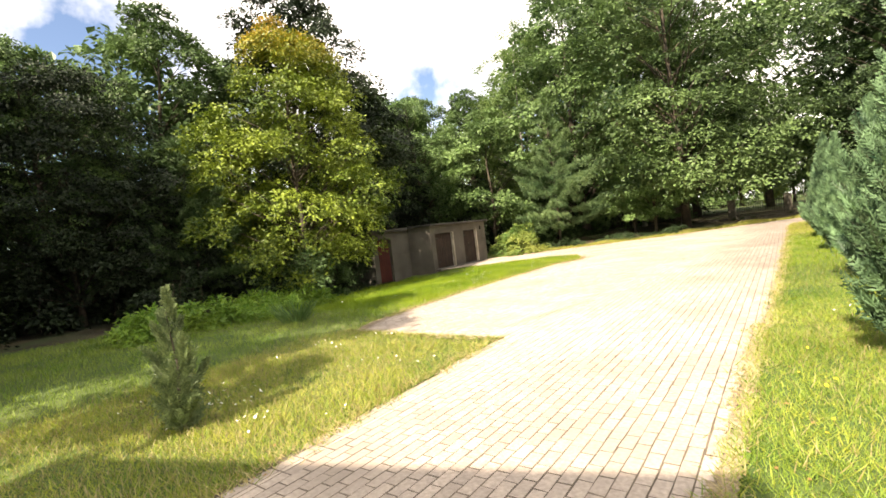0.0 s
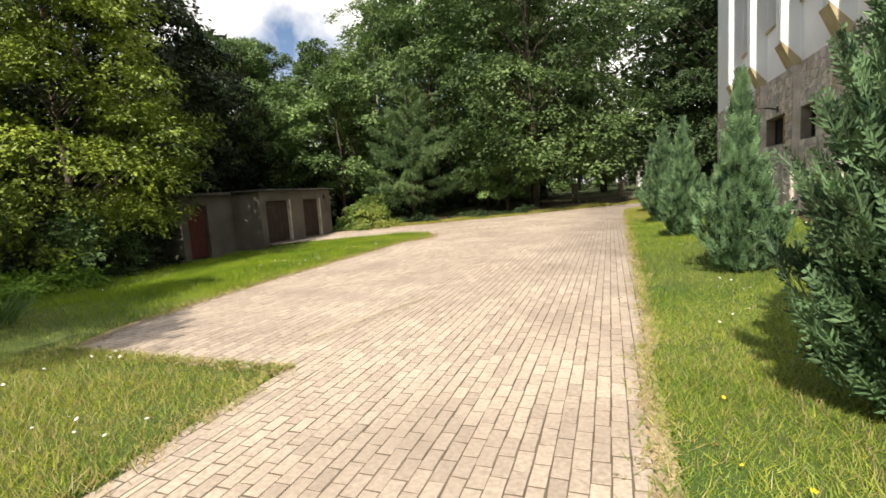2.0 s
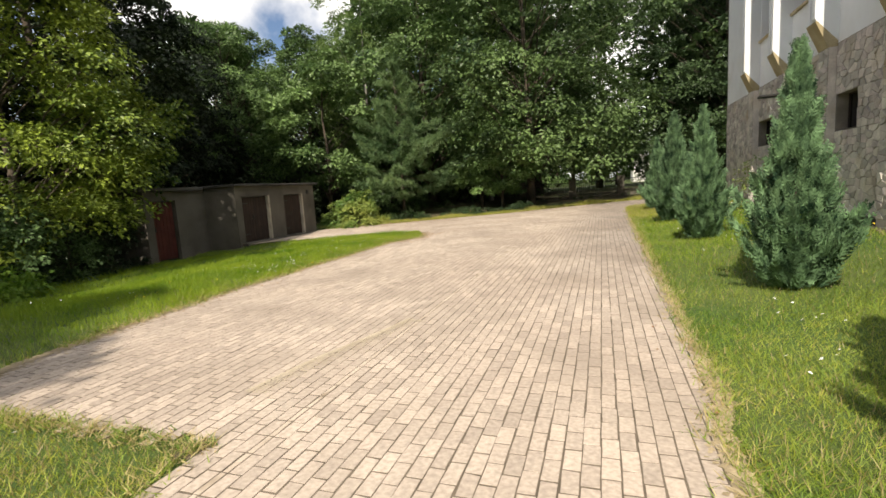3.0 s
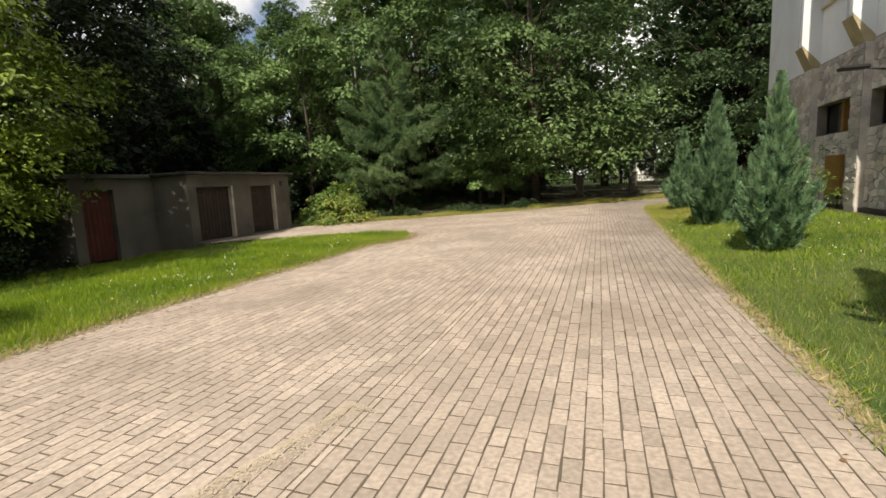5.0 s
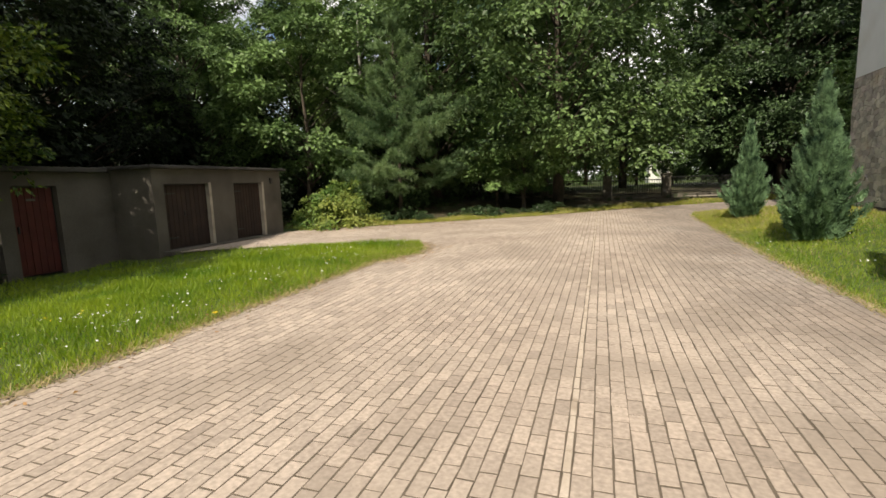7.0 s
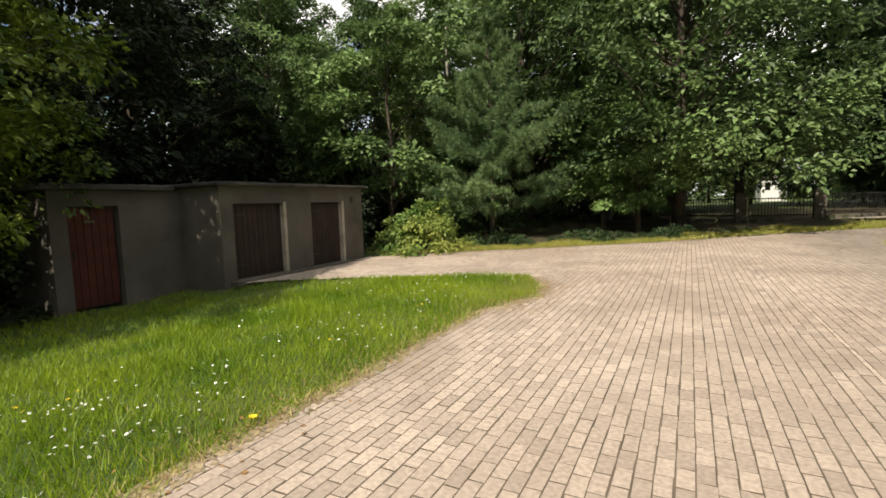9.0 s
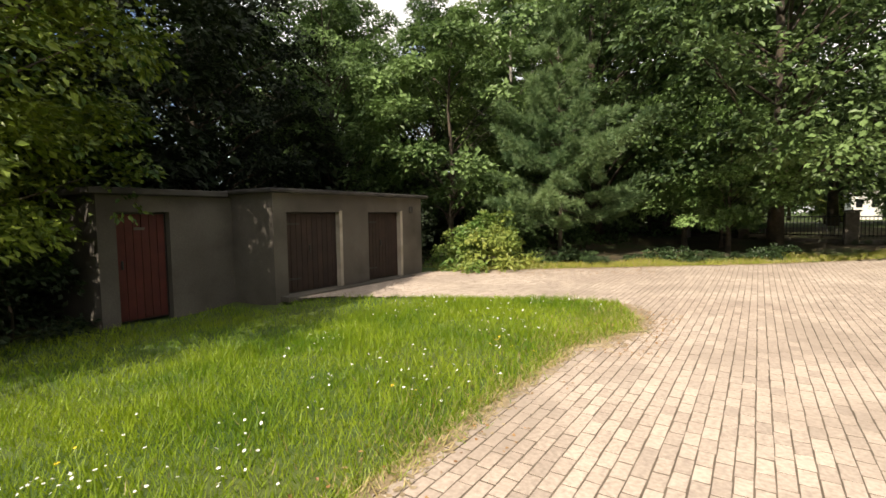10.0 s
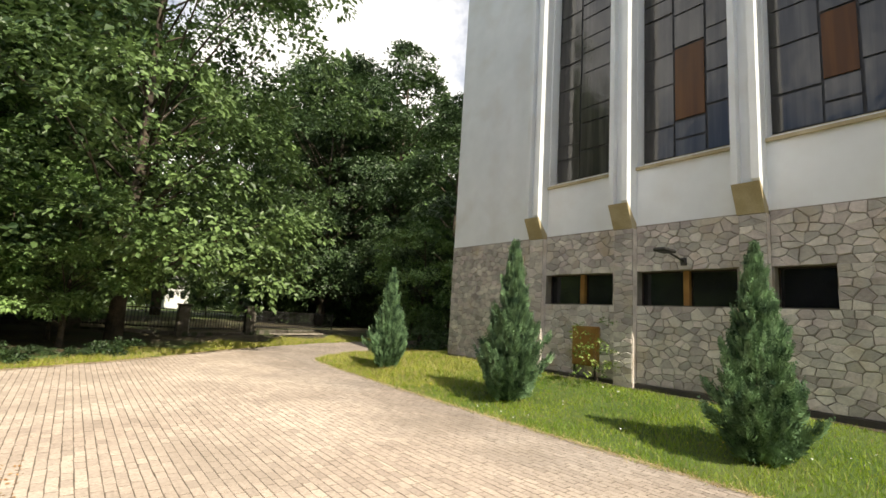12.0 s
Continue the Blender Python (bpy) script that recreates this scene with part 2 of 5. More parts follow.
M_BIRCH = material("birch_bark", (0.38, 0.36, 0.32), (0.12, 0.11, 0.1), 0.8, 3, 18, 0.4)
M_GLASS = glass_material("dark_glass", (0.012, 0.013, 0.015))
M_LEAD = glass_material("grey_stained_glass", (0.03, 0.028, 0.026), 0.1, 0.75, (0.085, 0.08, 0.07))
M_AMBER = glass_material("brown_stained_glass", (0.09, 0.034, 0.005), 0.25, 0.3, (0.15, 0.062, 0.012))
M_OAK = leaf_material("oak_leaves", (0.014, 0.036, 0.013), (0.178, 0.28, 0.1), 0.25)
M_MAPLE = leaf_material("maple_leaves", (0.015, 0.042, 0.014), (0.22, 0.335, 0.112), 0.25)
# the next two darken the leaf colour for shade inside the wood
M_DEEPSHADE = leaf_material("deep_shade_leaves", (0.006, 0.014, 0.005), (0.034, 0.056, 0.018), 0.08, 0.55)
M_SHADELEAF = leaf_material("half_shade_leaves", (0.008, 0.022, 0.008), (0.1, 0.165, 0.062), 0.18)
M_BIRCHL = leaf_material("birch_leaves", (0.07, 0.12, 0.035), (0.19, 0.27, 0.08), 0.38)
M_YELLOW = leaf_material("yellowing_leaves", (0.035, 0.08, 0.012), (0.32, 0.4, 0.05), 0.12, yellow=((0.6, 0.3, 0.02), 8.8, 11.6))
M_LIME = leaf_material("lime_shrub_leaves", (0.1, 0.22, 0.05), (0.39, 0.43, 0.1), 0.3, 0.45, 0.9, jitter=0.4)
M_CHESTNUT = leaf_material("chestnut_leaves", (0.035, 0.08, 0.02), (0.28, 0.42, 0.14), 0.25)
M_CYPRESS = leaf_material("blue_green_sprays", (0.01, 0.038, 0.019), (0.25, 0.41, 0.2), 0.12, 0.5, 5.0, jitter=0.25)
M_SAPLING = leaf_material("olive_sprays", (0.06, 0.09, 0.035), (0.22, 0.27, 0.11), 0.15)
M_WEED = leaf_material("weed_leaves", (0.11, 0.24, 0.03), (0.34, 0.49, 0.07), 0.35)
M_IRIS = leaf_material("sword_leaves", (0.05, 0.12, 0.03), (0.22, 0.34, 0.1), 0.2)
M_DRYLAWN = leaf_material("dry_lawn_blades", (0.17, 0.235, 0.025), (0.43, 0.425, 0.065), 0.3, 0.5, 0.9)
M_PINE = leaf_material("soft_pine_needles", (0.075, 0.15, 0.065), (0.29, 0.4, 0.17), 0.3, 0.5)
M_DARKPINE = leaf_material("dark_pine_needles", (0.012, 0.03, 0.016), (0.035, 0.06, 0.03), 0.1, 0.5)
M_WHITE = material("white_petals", (0.8, 0.8, 0.76), (0.85, 0.85, 0.8), 0.6, 5, 50, 0.0)
M_GOLD = material("yellow_petals", (0.75, 0.52, 0.02), (0.85, 0.62, 0.03), 0.6, 5, 50, 0.0)
M_LITTER = leaf_material("fallen_leaves", (0.22, 0.1, 0.035), (0.42, 0.25, 0.1), 0.1)
M_HOUSE = material("far_white_render", (0.75, 0.74, 0.7), (0.8, 0.79, 0.76), 0.9, 1, 20, 0.1)
M_TILE = material("far_brown_roof", (0.3, 0.28, 0.26), (0.4, 0.38, 0.35), 0.85, 2, 30, 0.3)

# ---- small builders ----
def mesh_of(name, verts, faces, mat, smooth=False):
    me = bpy.data.meshes.new(name)
    me.from_pydata([tuple(v) for v in verts], [], [tuple(q) for q in faces])
    me.materials.append(mat)
    if smooth:
        me.polygons.foreach_set("use_smooth", [True] * len(me.polygons))
    me.update()
    return me


def quads_mesh(name, v, mat, corners=4):
    """A mesh of loose faces with the given count of corners from an array (n, corners, 3)."""
    n = len(v)
    me = bpy.data.meshes.new(name)
    me.vertices.add(n * corners)
    me.vertices.foreach_set("co", np.ascontiguousarray(v, dtype=np.float32).ravel())
    me.loops.add(n * corners)
    me.loops.foreach_set("vertex_index", np.arange(n * corners, dtype=np.int32))
    me.polygons.add(n)
    me.polygons.foreach_set("loop_start", np.arange(0, n * corners, corners, dtype=np.int32))
    me.materials.append(mat)
    me.update(calc_edges=True)
    me.shade_flat()
    return me


def thing(name, x, y, z, label, category, group="", kind="", rz=0.0):
    ob = new(name)
    ob.matrix_basis = pose(x, y, z, 0, 0, rz)
    ob.empty_display_size = 0.2
    return tagged(ob, label, category, group, kind)


def part(name, data, mat, parent, label=""):
    """Links a bmesh or a mesh as one object under its parent, in the parent's own space."""
    if isinstance(data, bmesh.types.BMesh):
        me = bpy.data.meshes.new(name)
        data.to_mesh(me)
        data.free()
        me.materials.append(mat)
    else:
        me = data
    ob = new(name, me)
    ob.parent = parent
    return tagged(ob, label)


def box(bm, x0, x1, y0, y1, z0, z1, bevel=0.0):
    r = bmesh.ops.create_cube(bm, size=1.0)
    for v in r["verts"]:
        v.co = Vector(((x0 + x1) / 2 + v.co.x * (x1 - x0), (y0 + y1) / 2 + v.co.y * (y1 - y0), (z0 + z1) / 2 + v.co.z * (z1 - z0)))
    if bevel:
        e = list({e for v in r["verts"] for e in v.link_edges})
        bmesh.ops.bevel(bm, geom=e, offset=bevel, segments=1, affect="EDGES")
    return bm


def boxes(*rows, bevel=0.0):
    bm = bmesh.new()
    for r in rows:
        box(bm, *r, bevel=bevel)
    return bm


def tube(points, radii, seg=7):
    """Vertices and faces of a tapered tube along points."""
    vs, fs = [], []
    pts = [Vector([float(c) for c in p]) for p in points]
    for i, p in enumerate(pts):
        d = (pts[min(i + 1, len(pts) - 1)] - pts[max(i - 1, 0)]).normalized()
        a = d.orthogonal().normalized()
        if i and a.dot(last) < 0:
            a = -a
        a = (last - last.dot(d) * d).normalized() if i else a
        last = a
        b = d.cross(a)
        for k in range(seg):
            w = 2 * math.pi * k / seg
            vs.append(p + float(radii[i]) * (math.cos(w) * a + math.sin(w) * b))
    for i in range(len(pts) - 1):
        for k in range(seg):
            k2 = (k + 1) % seg
            fs.append((i * seg + k, i * seg + k2, (i + 1) * seg + k2, (i + 1) * seg + k))
    fs.append(tuple(range(seg - 1, -1, -1)))
    fs.append(tuple(range((len(pts) - 1) * seg, len(pts) * seg)))
    return vs, fs


def joined(pieces):
    vs, fs = [], []
    for v, q in pieces:
        o = len(vs)
        vs += v
        fs += [tuple(i + o for i in t) for t in q]
    return vs, fs


def unit(a):
    return a / np.maximum(np.linalg.norm(a, axis=-1, keepdims=True), 1e-9)


def kites(pos, way, up, length, width, fold=0.12):
    """Leaves as folded kites: arrays of places, directions, face normals, lengths and widths."""
    side = unit(np.cross(way, up))
    nrm = np.cross(side, way)
    L, W = length[:, None], width[:, None]
    mid = pos + way * L * 0.45
    return np.stack([pos, mid + side * W / 2 + nrm * W * fold, pos + way * L - nrm * L * fold, mid - side * W / 2 + nrm * W * fold], 1)

# ---- plan of the ground ----
def smooth(a, b, v):
    v = np.clip((v - a) / (b - a), 0, 1)
    return v * v * (3 - 2 * v)


RIGHT_Y = [-30, 3, 7.2, 7.3, 8.7, 14, 20, 25, 26.6, 27.4]
RIGHT_X = [-0.92, -0.86, -0.84, -0.74, -0.72, -0.62, -0.52, -0.46, -0.44, -0.36]
FAR_X = [-13.9, -13.5, -11, -9.1, -5.6, -4.2, -2.4, -0.5, 1.5, 5, 9, 20, 60]
FAR_Y = [21.9, 22.3, 23.9, 25.1, 27.2, 28.3, 29.7, 30.8, 31.9, 33.2, 34.2, 36, 42]
TURN_X = [-0.36, 0.5, 2.0, 5, 9, 20, 60]
TURN_Y = [27.4, 28.2, 29.2, 30.4, 31.3, 33, 39]
LAWN_X = [-13.6, -13.2, -12, -10, -8.3, -7.9]
LAWN_Y = [17.3, 17.8, 18.6, 19.4, 20.0, 20.1]
LEFT_Y = [6.15, 6.9, 8.7, 10.5, 16.8, 17.5, 18.1, 19.2, 20.1]
LEFT_X = [-7.0, -7.3, -7.55, -7.66, -7.66, -7.45, -7.2, -7.45, -7.9]


def paved(x, y):
    """Whether a place is paved (arrays)."""
    x, y = np.asarray(x, float), np.asarray(y, float)
    right = np.where(y < 27.4, np.interp(y, RIGHT_Y, RIGHT_X), 1e3)
    ok = (x < right) & (y < np.interp(x, FAR_X, FAR_Y)) & (y > -30) & (x < 30)
    ok &= ~((x > -0.36) & (y < np.interp(x, TURN_X, TURN_Y)))
    near = (y < 6.15) & (x > -3.62 - 0.055 * np.clip(y, 0, 7))
    mid = (y >= 6.15) & (y < 20.1) & (x > np.interp(y, LEFT_Y, LEFT_X))
    apron = (y >= 17.3) & (x > -13.6) & (y > np.interp(x, LAWN_X, LAWN_Y)) & (x < -7.3)
    return ok & (near | mid | apron | (y >= 20.1) & (x > -13.6))


def grade(y):
    """The gentle rise of the drive and of all the ground towards its far end."""
    return 0.0016 * np.clip(np.asarray(y, float) - 18, 0, 19) ** 2


def ground_height(x, y):
    x, y = np.asarray(x, float), np.asarray(y, float)
    bank = smooth(-0.7, 3.3, x) * (0.10 + 0.36 * smooth(9, 14.5, y)) * (1 - smooth(24.5, 29.5, y))
    left = -0.27 * smooth(-8.5, -14.5, x) * (1 - smooth(16, 19, y)) * smooth(3, 12, y)
    bumps = 0.02 * np.sin(x * 1.3 + 0.7 * y) * np.sin(y * 0.9 - 0.4 * x) * smooth(0.0, 1.2, np.abs(x + 0.6)) * smooth(0, 1.2, np.abs(x + 7.6))
    edge = np.where(x > 5, 0, 1)
    return bank * edge + (1 - edge) * 0.46 * (1 - smooth(24.5, 29.5, y)) + left + bumps + grade(y)


def lines(*parts):
    return np.concatenate([np.arange(a, b, s) for a, b, s in parts])


gx = lines((-900, -100, 100), (-100, -40, 10), (-40, -16, 1.0), (-16, 5, 0.3), (5, 40, 1.5), (40, 100, 10), (100, 901, 100))
gy = lines((-900, -100, 100), (-100, -20, 10), (-20, -2, 1.0), (-2, 34, 0.3), (34, 62, 1.0), (62, 120, 8), (120, 901, 100))
GX, GY = np.meshgrid(gx, gy)
GZ = ground_height(GX, GY)
flat = paved(GX, GY)
GZ = np.where(flat, grade(GY) - 0.045, GZ + 0.002)
nx, ny = len(gx), len(gy)
gi = np.arange(nx * ny).reshape(ny, nx)
gf = np.stack([gi[:-1, :-1], gi[:-1, 1:], gi[1:, 1:], gi[1:, :-1]], -1).reshape(-1, 4)
ground = new("ground", mesh_of("ground", np.stack([GX, GY, GZ], -1).reshape(-1, 3).tolist(), gf.tolist(), M_SOIL, True))
ground.data.materials.append(M_FLOOR)
MX, MY = (GX[:-1, :-1] + 0.5).ravel(), (GY[:-1, :-1] + 0.5).ravel()
wood = (MX < -15.6 - 0.5 * np.sin(MY)) & (MY < 24) | (MY > np.interp(MX, FAR_X, FAR_Y) + 1.8 + 0.4 * np.sin(MX * 1.7)) & (MY > 22) & (MX < 14) & (MY < 50) | (MX < -14) & (MY > 22) & (MY < 50)
ground.data.polygons.foreach_set("material_index", wood.astype(np.int32))
tagged(ground, "grassy soil, brown litter under the trees", "ground", kind="structure")

# ---- the church ----
WX = 3.15                       # the long side's wall plane
YEND = 25.16                     # its far corner
PIL = [21.47, 18.92, 16.35, 13.78, 11.2]
church = thing("church", WX, 16, 0, "tall white church with a rubble stone base and pilasters", "church")


def cpart(name, bm, mat, parent=None, label=""):
    """A part of the church, built in the world's axes."""
    ob = part(name, bm, mat, parent or church, label)
    ob.data.transform(Matrix.Translation((-WX, -16, 0)))
    return ob


STRIPS = [(19.28, 21.22, 20.2), (16.68, 18.68, 17.68), (15.2, 16.08, None)]   # low windows and their mullions
Z0, Z1, ZTOP, YLOW = 2.21, 2.96, 14.5, 8.0
rows, y = [], YEND
for a, b, _ in STRIPS:
    rows += [(WX, WX + 0.35, b, y, -0.3, 3.99), (WX, WX + 0.35, a, b, -0.3, Z0), (WX, WX + 0.35, a, b, Z1, 3.99)]
    y = a
rows.append((WX, WX + 0.35, YLOW, y, -0.3, 3.99))
rows.append((WX + 0.35, 17, YEND - 0.35, YEND, -0.3, 3.99))
rows.append((WX + 0.35, 17, YLOW, YLOW + 0.35, -0.3, 3.99))
base = cpart("base_wall", boxes(rows[0]), M_MORTAR, label="base of light rubble stone with dark joints")
for r in rows[1:]:
    cpart("base_wall", boxes(r), M_MORTAR)
WIN = [(19.14, 21.22), (16.57, 18.69), (14.0, 16.12), (11.42, 13.56)]
ZS, ZW = 5.4, 12.8
rows, y = [], YEND
for a, b in WIN:
    rows += [(WX, WX + 0.4, b, y, 3.99, ZTOP), (WX, WX + 0.4, a, b, 3.99, ZS), (WX, WX + 0.4, a, b, ZW, ZTOP)]
    y = a
rows.append((WX, WX + 0.4, YLOW, y, 3.99, ZTOP))
rows += [(WX + 0.4, 17, YEND - 0.4, YEND, 3.99, ZTOP), (WX + 0.4, 17, YLOW, YLOW + 0.4, 3.99, ZTOP), (16.6, 17, YLOW + 0.4, YEND - 0.4, -0.3, ZTOP)]
for r in rows:
    cpart("wall_panel", boxes(r), M_PLASTER, label="smooth off-white plaster with faint dirt")
cpart("roof", boxes((WX - 0.4, 17.4, YLOW - 0.4, YEND + 0.4, ZTOP, ZTOP + 0.25)), M_ROOF)
cpart("plinth", boxes((WX - 0.1, WX - 0.004, YLOW, YEND, -0.3, 0.55)), M_FOOTSHADE, label="low skirting coloured dark for the shadow gap at the wall's foot")
# thin unseen sheet behind the windows, added in place of an unlit inside
cpart("unlit_backing", boxes((WX + 1.6, WX + 1.7, YLOW + 0.4, YEND - 0.4, -0.2, ZTOP - 0.1)), M_MORTAR)


def pilaster_mesh():
    """A shaft with two ribs and a groove between them, cut at a slant below."""
    bm = bmesh.new()
    prof = [(0.0, 0.26), (-0.38, 0.26), (-0.38, 0.15), (-0.25, 0.13), (-0.25, -0.07), (-0.42, -0.09), (-0.42, -0.22), (0.0, -0.22)]
    low = [bm.verts.new((px, py, 4.04 + (-px) * 1.15)) for px, py in prof]
    top = [bm.verts.new((px, py, ZTOP)) for px, py in prof]
    n = len(prof)
    for i in range(n):
        bm.faces.new((low[i], low[(i + 1) % n], top[(i + 1) % n], top[i]))
    bm.faces.new(top)
    bm.faces.new(low)
    bmesh.ops.recalc_face_normals(bm, faces=bm.faces)
    return bm


for py in PIL:
    bm = pilaster_mesh()
    bm.transform(Matrix.Translation((WX, py, 0)))
    cpart("pilaster", bm, M_PLASTER)
    bm = bmesh.new()
    a = [bm.verts.new((WX + qx, py + qy, qz)) for qy in (0.255, -0.215) for qx, qz in ((-0.002, 3.93), (-0.17, 3.93), (-0.41, 4.47), (-0.002, 4.47))]
    for q in ((0, 1, 2, 3), (7, 6, 5, 4), (0, 4, 5, 1), (1, 5, 6, 2), (2, 6, 7, 3), (3, 7, 4, 0)):
        bm.faces.new([a[i] for i in q])
    cpart("corbel", bm, M_OCHRE, label="slanting ochre-stained foot")

# tall stained windows
rw = random.Random(5)
for wi, (a, b) in enumerate(WIN):
    w = cpart("stained_window", boxes((WX + 0.30, WX + 0.34, a, b, ZS, ZW)), M_METAL, label="tall leaded window of grey and brown glass")
    bm = bmesh.new()
    v = [bm.verts.new(p) for p in ((WX - 0.06, a - 0.18, ZS - 0.05), (WX - 0.06, b + 0.12, ZS - 0.05), (WX + 0.3, b - 0.002, ZS + 0.13), (WX + 0.3, a + 0.002, ZS + 0.13), (WX - 0.06, a - 0.18, ZS - 0.11), (WX - 0.06, b + 0.12, ZS - 0.11), (WX - 0.003, b + 0.12, ZS - 0.11), (WX - 0.003, a - 0.18, ZS - 0.11))]
    bm.faces.new((v[0], v[3], v[2], v[1]))
    bm.faces.new((v[0], v[1], v[5], v[4]))
    bm.faces.new((v[4], v[5], v[6], v[7]))
    cpart("window_sill", bm, M_OCHRE, w)
    w3 = b - a
    cols = {0: [a, a + w3 * 0.64, b], 1: [a, a + w3 * 0.34, a + w3 * 0.66, b], 2: [a, a + w3 * 0.36, a + w3 * 0.62, b], 3: [a, a + w3 * 0.4, b]}[wi]
    for ci in range(len(cols) - 1):
        z, zs = ZS + 0.12, []
        while z < ZW - 0.15:
            zs.append(z)
            z += rw.choice((0.42, 0.6, 0.75, 1.0))
        if wi in (1, 2) and ci == 1:                # two small panes, the tall brown one, then plain ones again
            zs = [ZS + 0.12, ZS + 0.5, ZS + 0.94, ZS + 0.94 + (1.75 if wi == 1 else 1.3)] + [z for z in zs if z > ZS + 3.0]
        for k, (z0, z1) in enumerate(zip(zs, zs[1:] + [ZW])):
            brown = wi in (1, 2) and ci == 1 and k == 2
            e = [rw.uniform(0.014, 0.034) for _ in range(4)]
            pane = boxes((WX + 0.275 + rw.uniform(-.006, .006), WX + 0.298, cols[ci] + e[0], cols[ci + 1] - e[1], z0 + e[2], z1 - e[3]))
            cpart("pane", pane, M_AMBER if brown else M_LEAD, w)

# low strip windows
for a, b, mull in STRIPS:
    fr = 0.028
    w = cpart("strip_window", boxes((WX + 0.2, WX + 0.26, a, a + fr, Z0, Z1), (WX + 0.2, WX + 0.26, b - fr, b, Z0, Z1), (WX + 0.2, WX + 0.26, a + fr, b - fr, Z1 - fr, Z1), (WX + 0.2, WX + 0.26, a + fr, b - fr, Z0, Z0 + fr)), M_WOOD, label="low basement window with an ochre wooden mullion")
    cuts = [a, b] if mull is None else [a, mull, b]
    for p, q in zip(cuts, cuts[1:]):
        cpart("pane", boxes((WX + 0.225, WX + 0.232, p + 0.03, q - 0.03, Z0 + 0.03, Z1 - 0.03)), M_GLASS, w)
    if mull:
        cpart("mullion", boxes((WX + 0.12, WX + 0.27, mull - 0.06, mull + 0.06, Z0 + 0.002, Z1 - 0.002), bevel=0.006), M_FRAME, w)
    cpart("ledge", boxes((WX - 0.012, WX + 0.2, a + 0.002, b - 0.002, Z0 + 0.001, Z0 + 0.02)), M_CONC, w)

# the floodlight on its arm, and the ochre cupboard at the wall
lamp = thing("floodlight", WX - 0.02, 17.66, 3.13, "dark floodlight on a short wall arm", "lamp")
part("wall_plate", boxes((-0.02, 0.02, -0.06, 0.06, -0.08, 0.08), bevel=0.005), M_METAL, lamp)
part("arm", mesh_of("arm", *tube([(0, 0, 0), (-0.25, 0.02, 0.06), (-0.55, 0.04, 0.12)], [0.02, 0.02, 0.02], 8), M_METAL), M_METAL, lamp)
head = boxes((-0.95, -0.5, -0.1, 0.16, 0.1, 0.17), bevel=0.02)
part("lamp_head", head, M_METAL, lamp)
cup = thing("wall_cupboard", WX - 0.1, 19.93, 0.43, "ochre metal cupboard on legs against the stone wall", "cupboard")
part("body", boxes((-0.03, 0.07, -0.35, 0.35, 0.36, 1.27), bevel=0.01), M_FRAME, cup)
part("cupboard_door", boxes((-0.046, -0.031, -0.32, 0.32, 0.4, 1.23), bevel=0.004), M_FRAME, cup)
for sy in (-0.28, 0.28):
    part("leg", boxes((-0.02, 0.03, sy - 0.025, sy + 0.025, -0.05, 0.36)), M_METAL, cup)

# ---- the garages ----
FX, BX = -13.58, -14.93          # fronts of the protruding and of the set-back part
garage = thing("garage", FX, 19, 0, "low grey rendered garage row with a flat roof", "garage")


def gpart(name, bm, mat, parent=None, label=""):
    ob = part(name, bm, mat, parent or garage, label)
    ob.data.transform(Matrix.Translation((-FX, -19, 0)))
    return ob


D1, D2, RD = (17.61, 19.07), (19.94, 21.2), (15.18, 16.06)
TOPZ = 2.05
for nm, *r in (("pier", FX - 0.2, FX, 17.3, D1[0], -0.3, TOPZ), ("pier", FX - 0.2, FX, D1[1], D2[0], -0.3, TOPZ), ("pier", FX - 0.2, FX, D2[1], 22.05, -0.3, TOPZ),
               ("lintel", FX - 0.2, FX, *D1, 1.68, TOPZ), ("lintel", FX - 0.2, FX, *D2, 1.68, TOPZ), ("side_wall", BX - 0.2, FX - 0.2, 17.3, 17.5, -0.4, TOPZ),
               ("side_wall", FX - 5, FX - 0.2, 21.85, 22.05, -0.3, TOPZ), ("back_wall", FX - 5.2, FX - 5, 14.9, 22.05, -0.4, TOPZ)):
    gpart(nm, boxes(r), M_CONC)
for nm, *r in (("pier", BX - 0.2, BX, 14.9, RD[0], -0.5, TOPZ - 0.06), ("wall", BX - 0.2, BX, RD[1], 17.3, -0.5, TOPZ - 0.06), ("lintel", BX - 0.2, BX, *RD, 1.7, TOPZ - 0.06), ("side_wall", FX - 5, BX - 0.2, 14.9, 15.1, -0.5, TOPZ - 0.06)):
    gpart(nm, boxes(r), M_CONC)
gpart("threshold", boxes((FX - 0.19, FX + 0.25, D1[0] - 0.2, D2[1] + 0.2, -0.06, 0.034)), M_CONC)
gpart("roof", boxes((FX - 5.3, FX + 0.16, 17.15, 22.2, TOPZ + 0.002, TOPZ + 0.075), bevel=0.015), M_ROOF, label="flat concrete roof slab with a tarred top")
gpart("roof", boxes((FX - 5.3, BX + 0.16, 14.75, 17.145, TOPZ - 0.055, TOPZ + 0.06), bevel=0.015), M_ROOF)
gpart("roof_felt", boxes((FX - 5.2, FX + 0.1, 17.22, 22.14, TOPZ + 0.08, TOPZ + 0.095)), M_ROOF)


